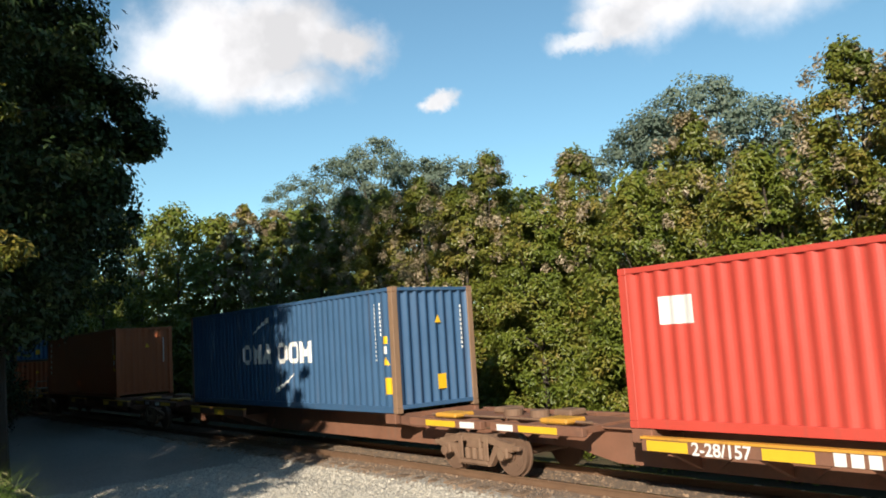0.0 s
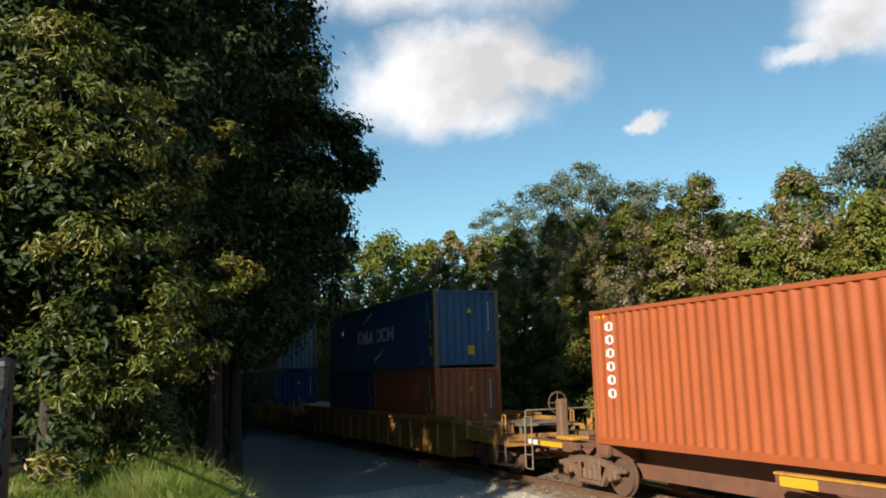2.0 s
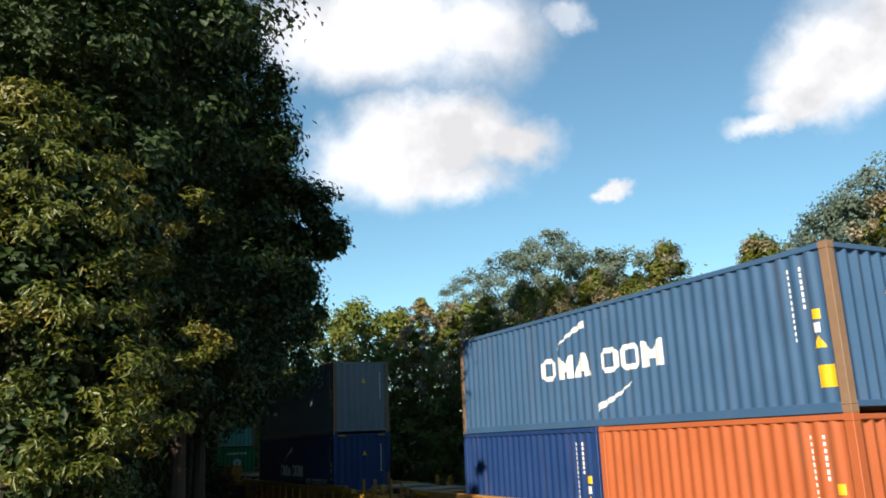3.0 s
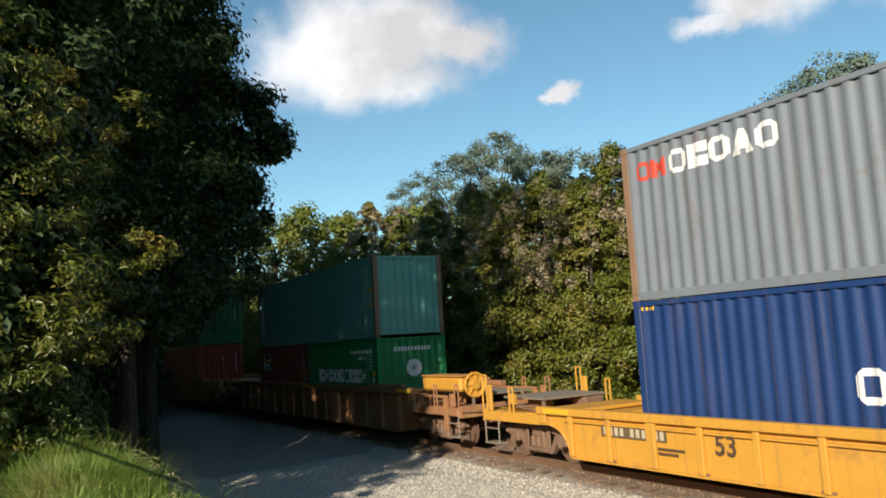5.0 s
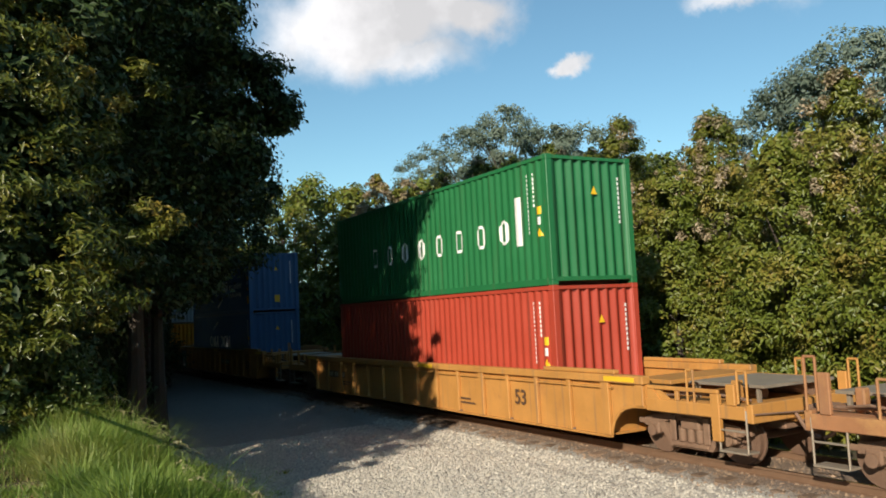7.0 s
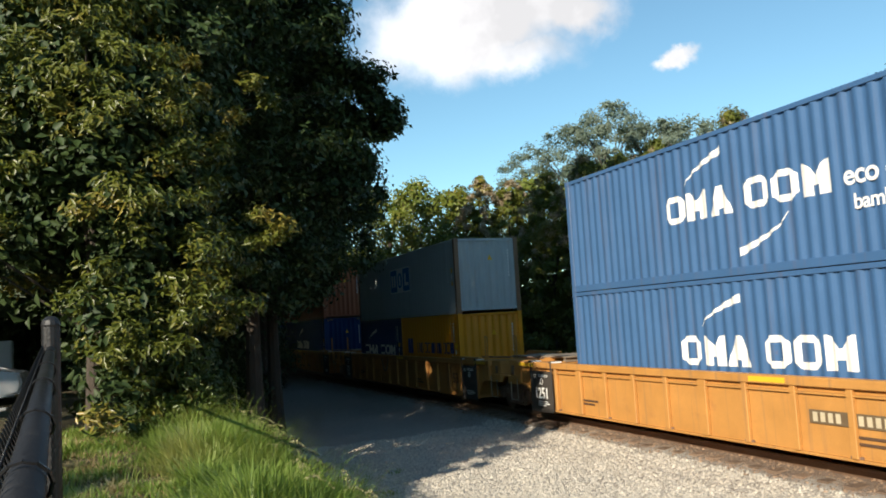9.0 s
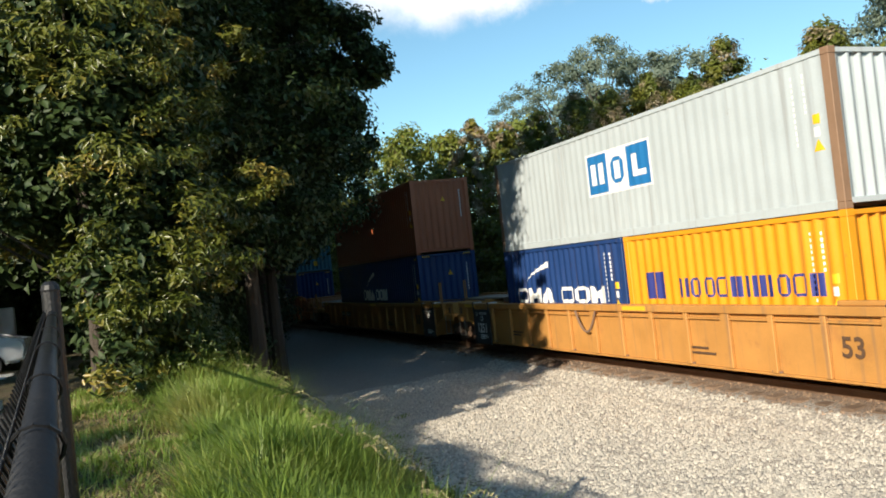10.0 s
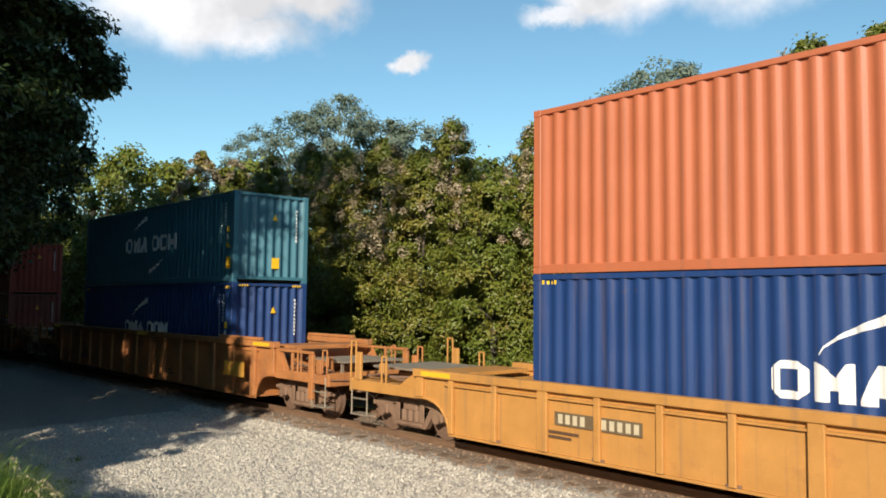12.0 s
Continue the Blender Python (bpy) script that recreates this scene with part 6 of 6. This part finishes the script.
    container(i, WELL_Z, L40, HC, "navy", "clean navy container with white shapes and yellow corner stripes", "ship_navy")
    iw = well_wagon(i - L40 / 2, 1.44, YELLOW_FADED, "weathered yellow ribbed well wagon with black end panel", front="shared", number=-5.4, tag53=5.9, panel=(6.95, ""), half=9.85)
    black_panel(w, -8.0, "1251", 1.50)
    black_panel(hw, -8.0, "1251", 1.46)
    j = -212.65
    container(j, WELL_Z + HC, L40, STD, "teal", "faded teal-blue container with pale shapes", "ship_blue")
    container(j, WELL_Z, L40, HC, "navy", "navy container on the lower tier in shade", "ship_navy")
    jw = well_wagon(j - L40 / 2, 1.72, ORANGE_RUST, "rusty orange well wagon with yellow patch at its end")
    part("yellow_patch", boxes((6.75, 7.85, -1.728, -1.7225, 0.78, 1.16)), YELLOW, jw, "fresh yellow repainted patch")
    k = -236.0
    container(k, WELL_Z + STD, L40, STD, "oxide", "dull red container in deep shade", "plain")
    container(k, WELL_Z, L40, STD, "brown", "brown container in deep shade", "plain")
    well_wagon(k - L40 / 2, 1.45, BROWN_PAINT, "rusty well wagon in deep shade")
    m = -259.4
    container(m, WELL_Z + HC, L40, HC, "navy", "dark blue container in deep shade", "plain")
    container(m, WELL_Z, L40, HC, "teal", "teal container in deep shade", "plain")
    well_wagon(m - L40 / 2, 1.45, YELLOW_FADED, "faded yellow well wagon in deep shade")


build_train()
stones("gravel", 80000, -22, 2, 4.0, 10.22, 0.031, STONE, "pale crushed limestone ballast beside the track")
stones("track_gravel", 22000, -34, 3, 10.12, 13.3, 0.034, STONE_BROWN, "brown dusty ballast between the ties", -0.012)


def motions():
    times = [0.5 * k for k in range(25)]
    for ob, u, z in MOVING:
        walk(ob, [(t, pose(u + run(t), TRACK_Y, z)) for t in times])
    # the wheels roll without slip; alike wheelsets share their turning
    rolled = {}
    for w, dx in WHEELSETS:
        if dx in rolled:
            src = rolled[dx].animation_data
            w.rotation_mode = "QUATERNION"
            w.animation_data_create()
            w.animation_data.action = src.action
            w.animation_data.action_slot = src.action_slot
        else:
            walk(w, [(n / 30, pose(dx, 0, 0.42) @ Matrix.Rotation((run(n / 30) - run(0)) / 0.42, 4, "Y")) for n in range(361)])
            rolled[dx] = w


motions()
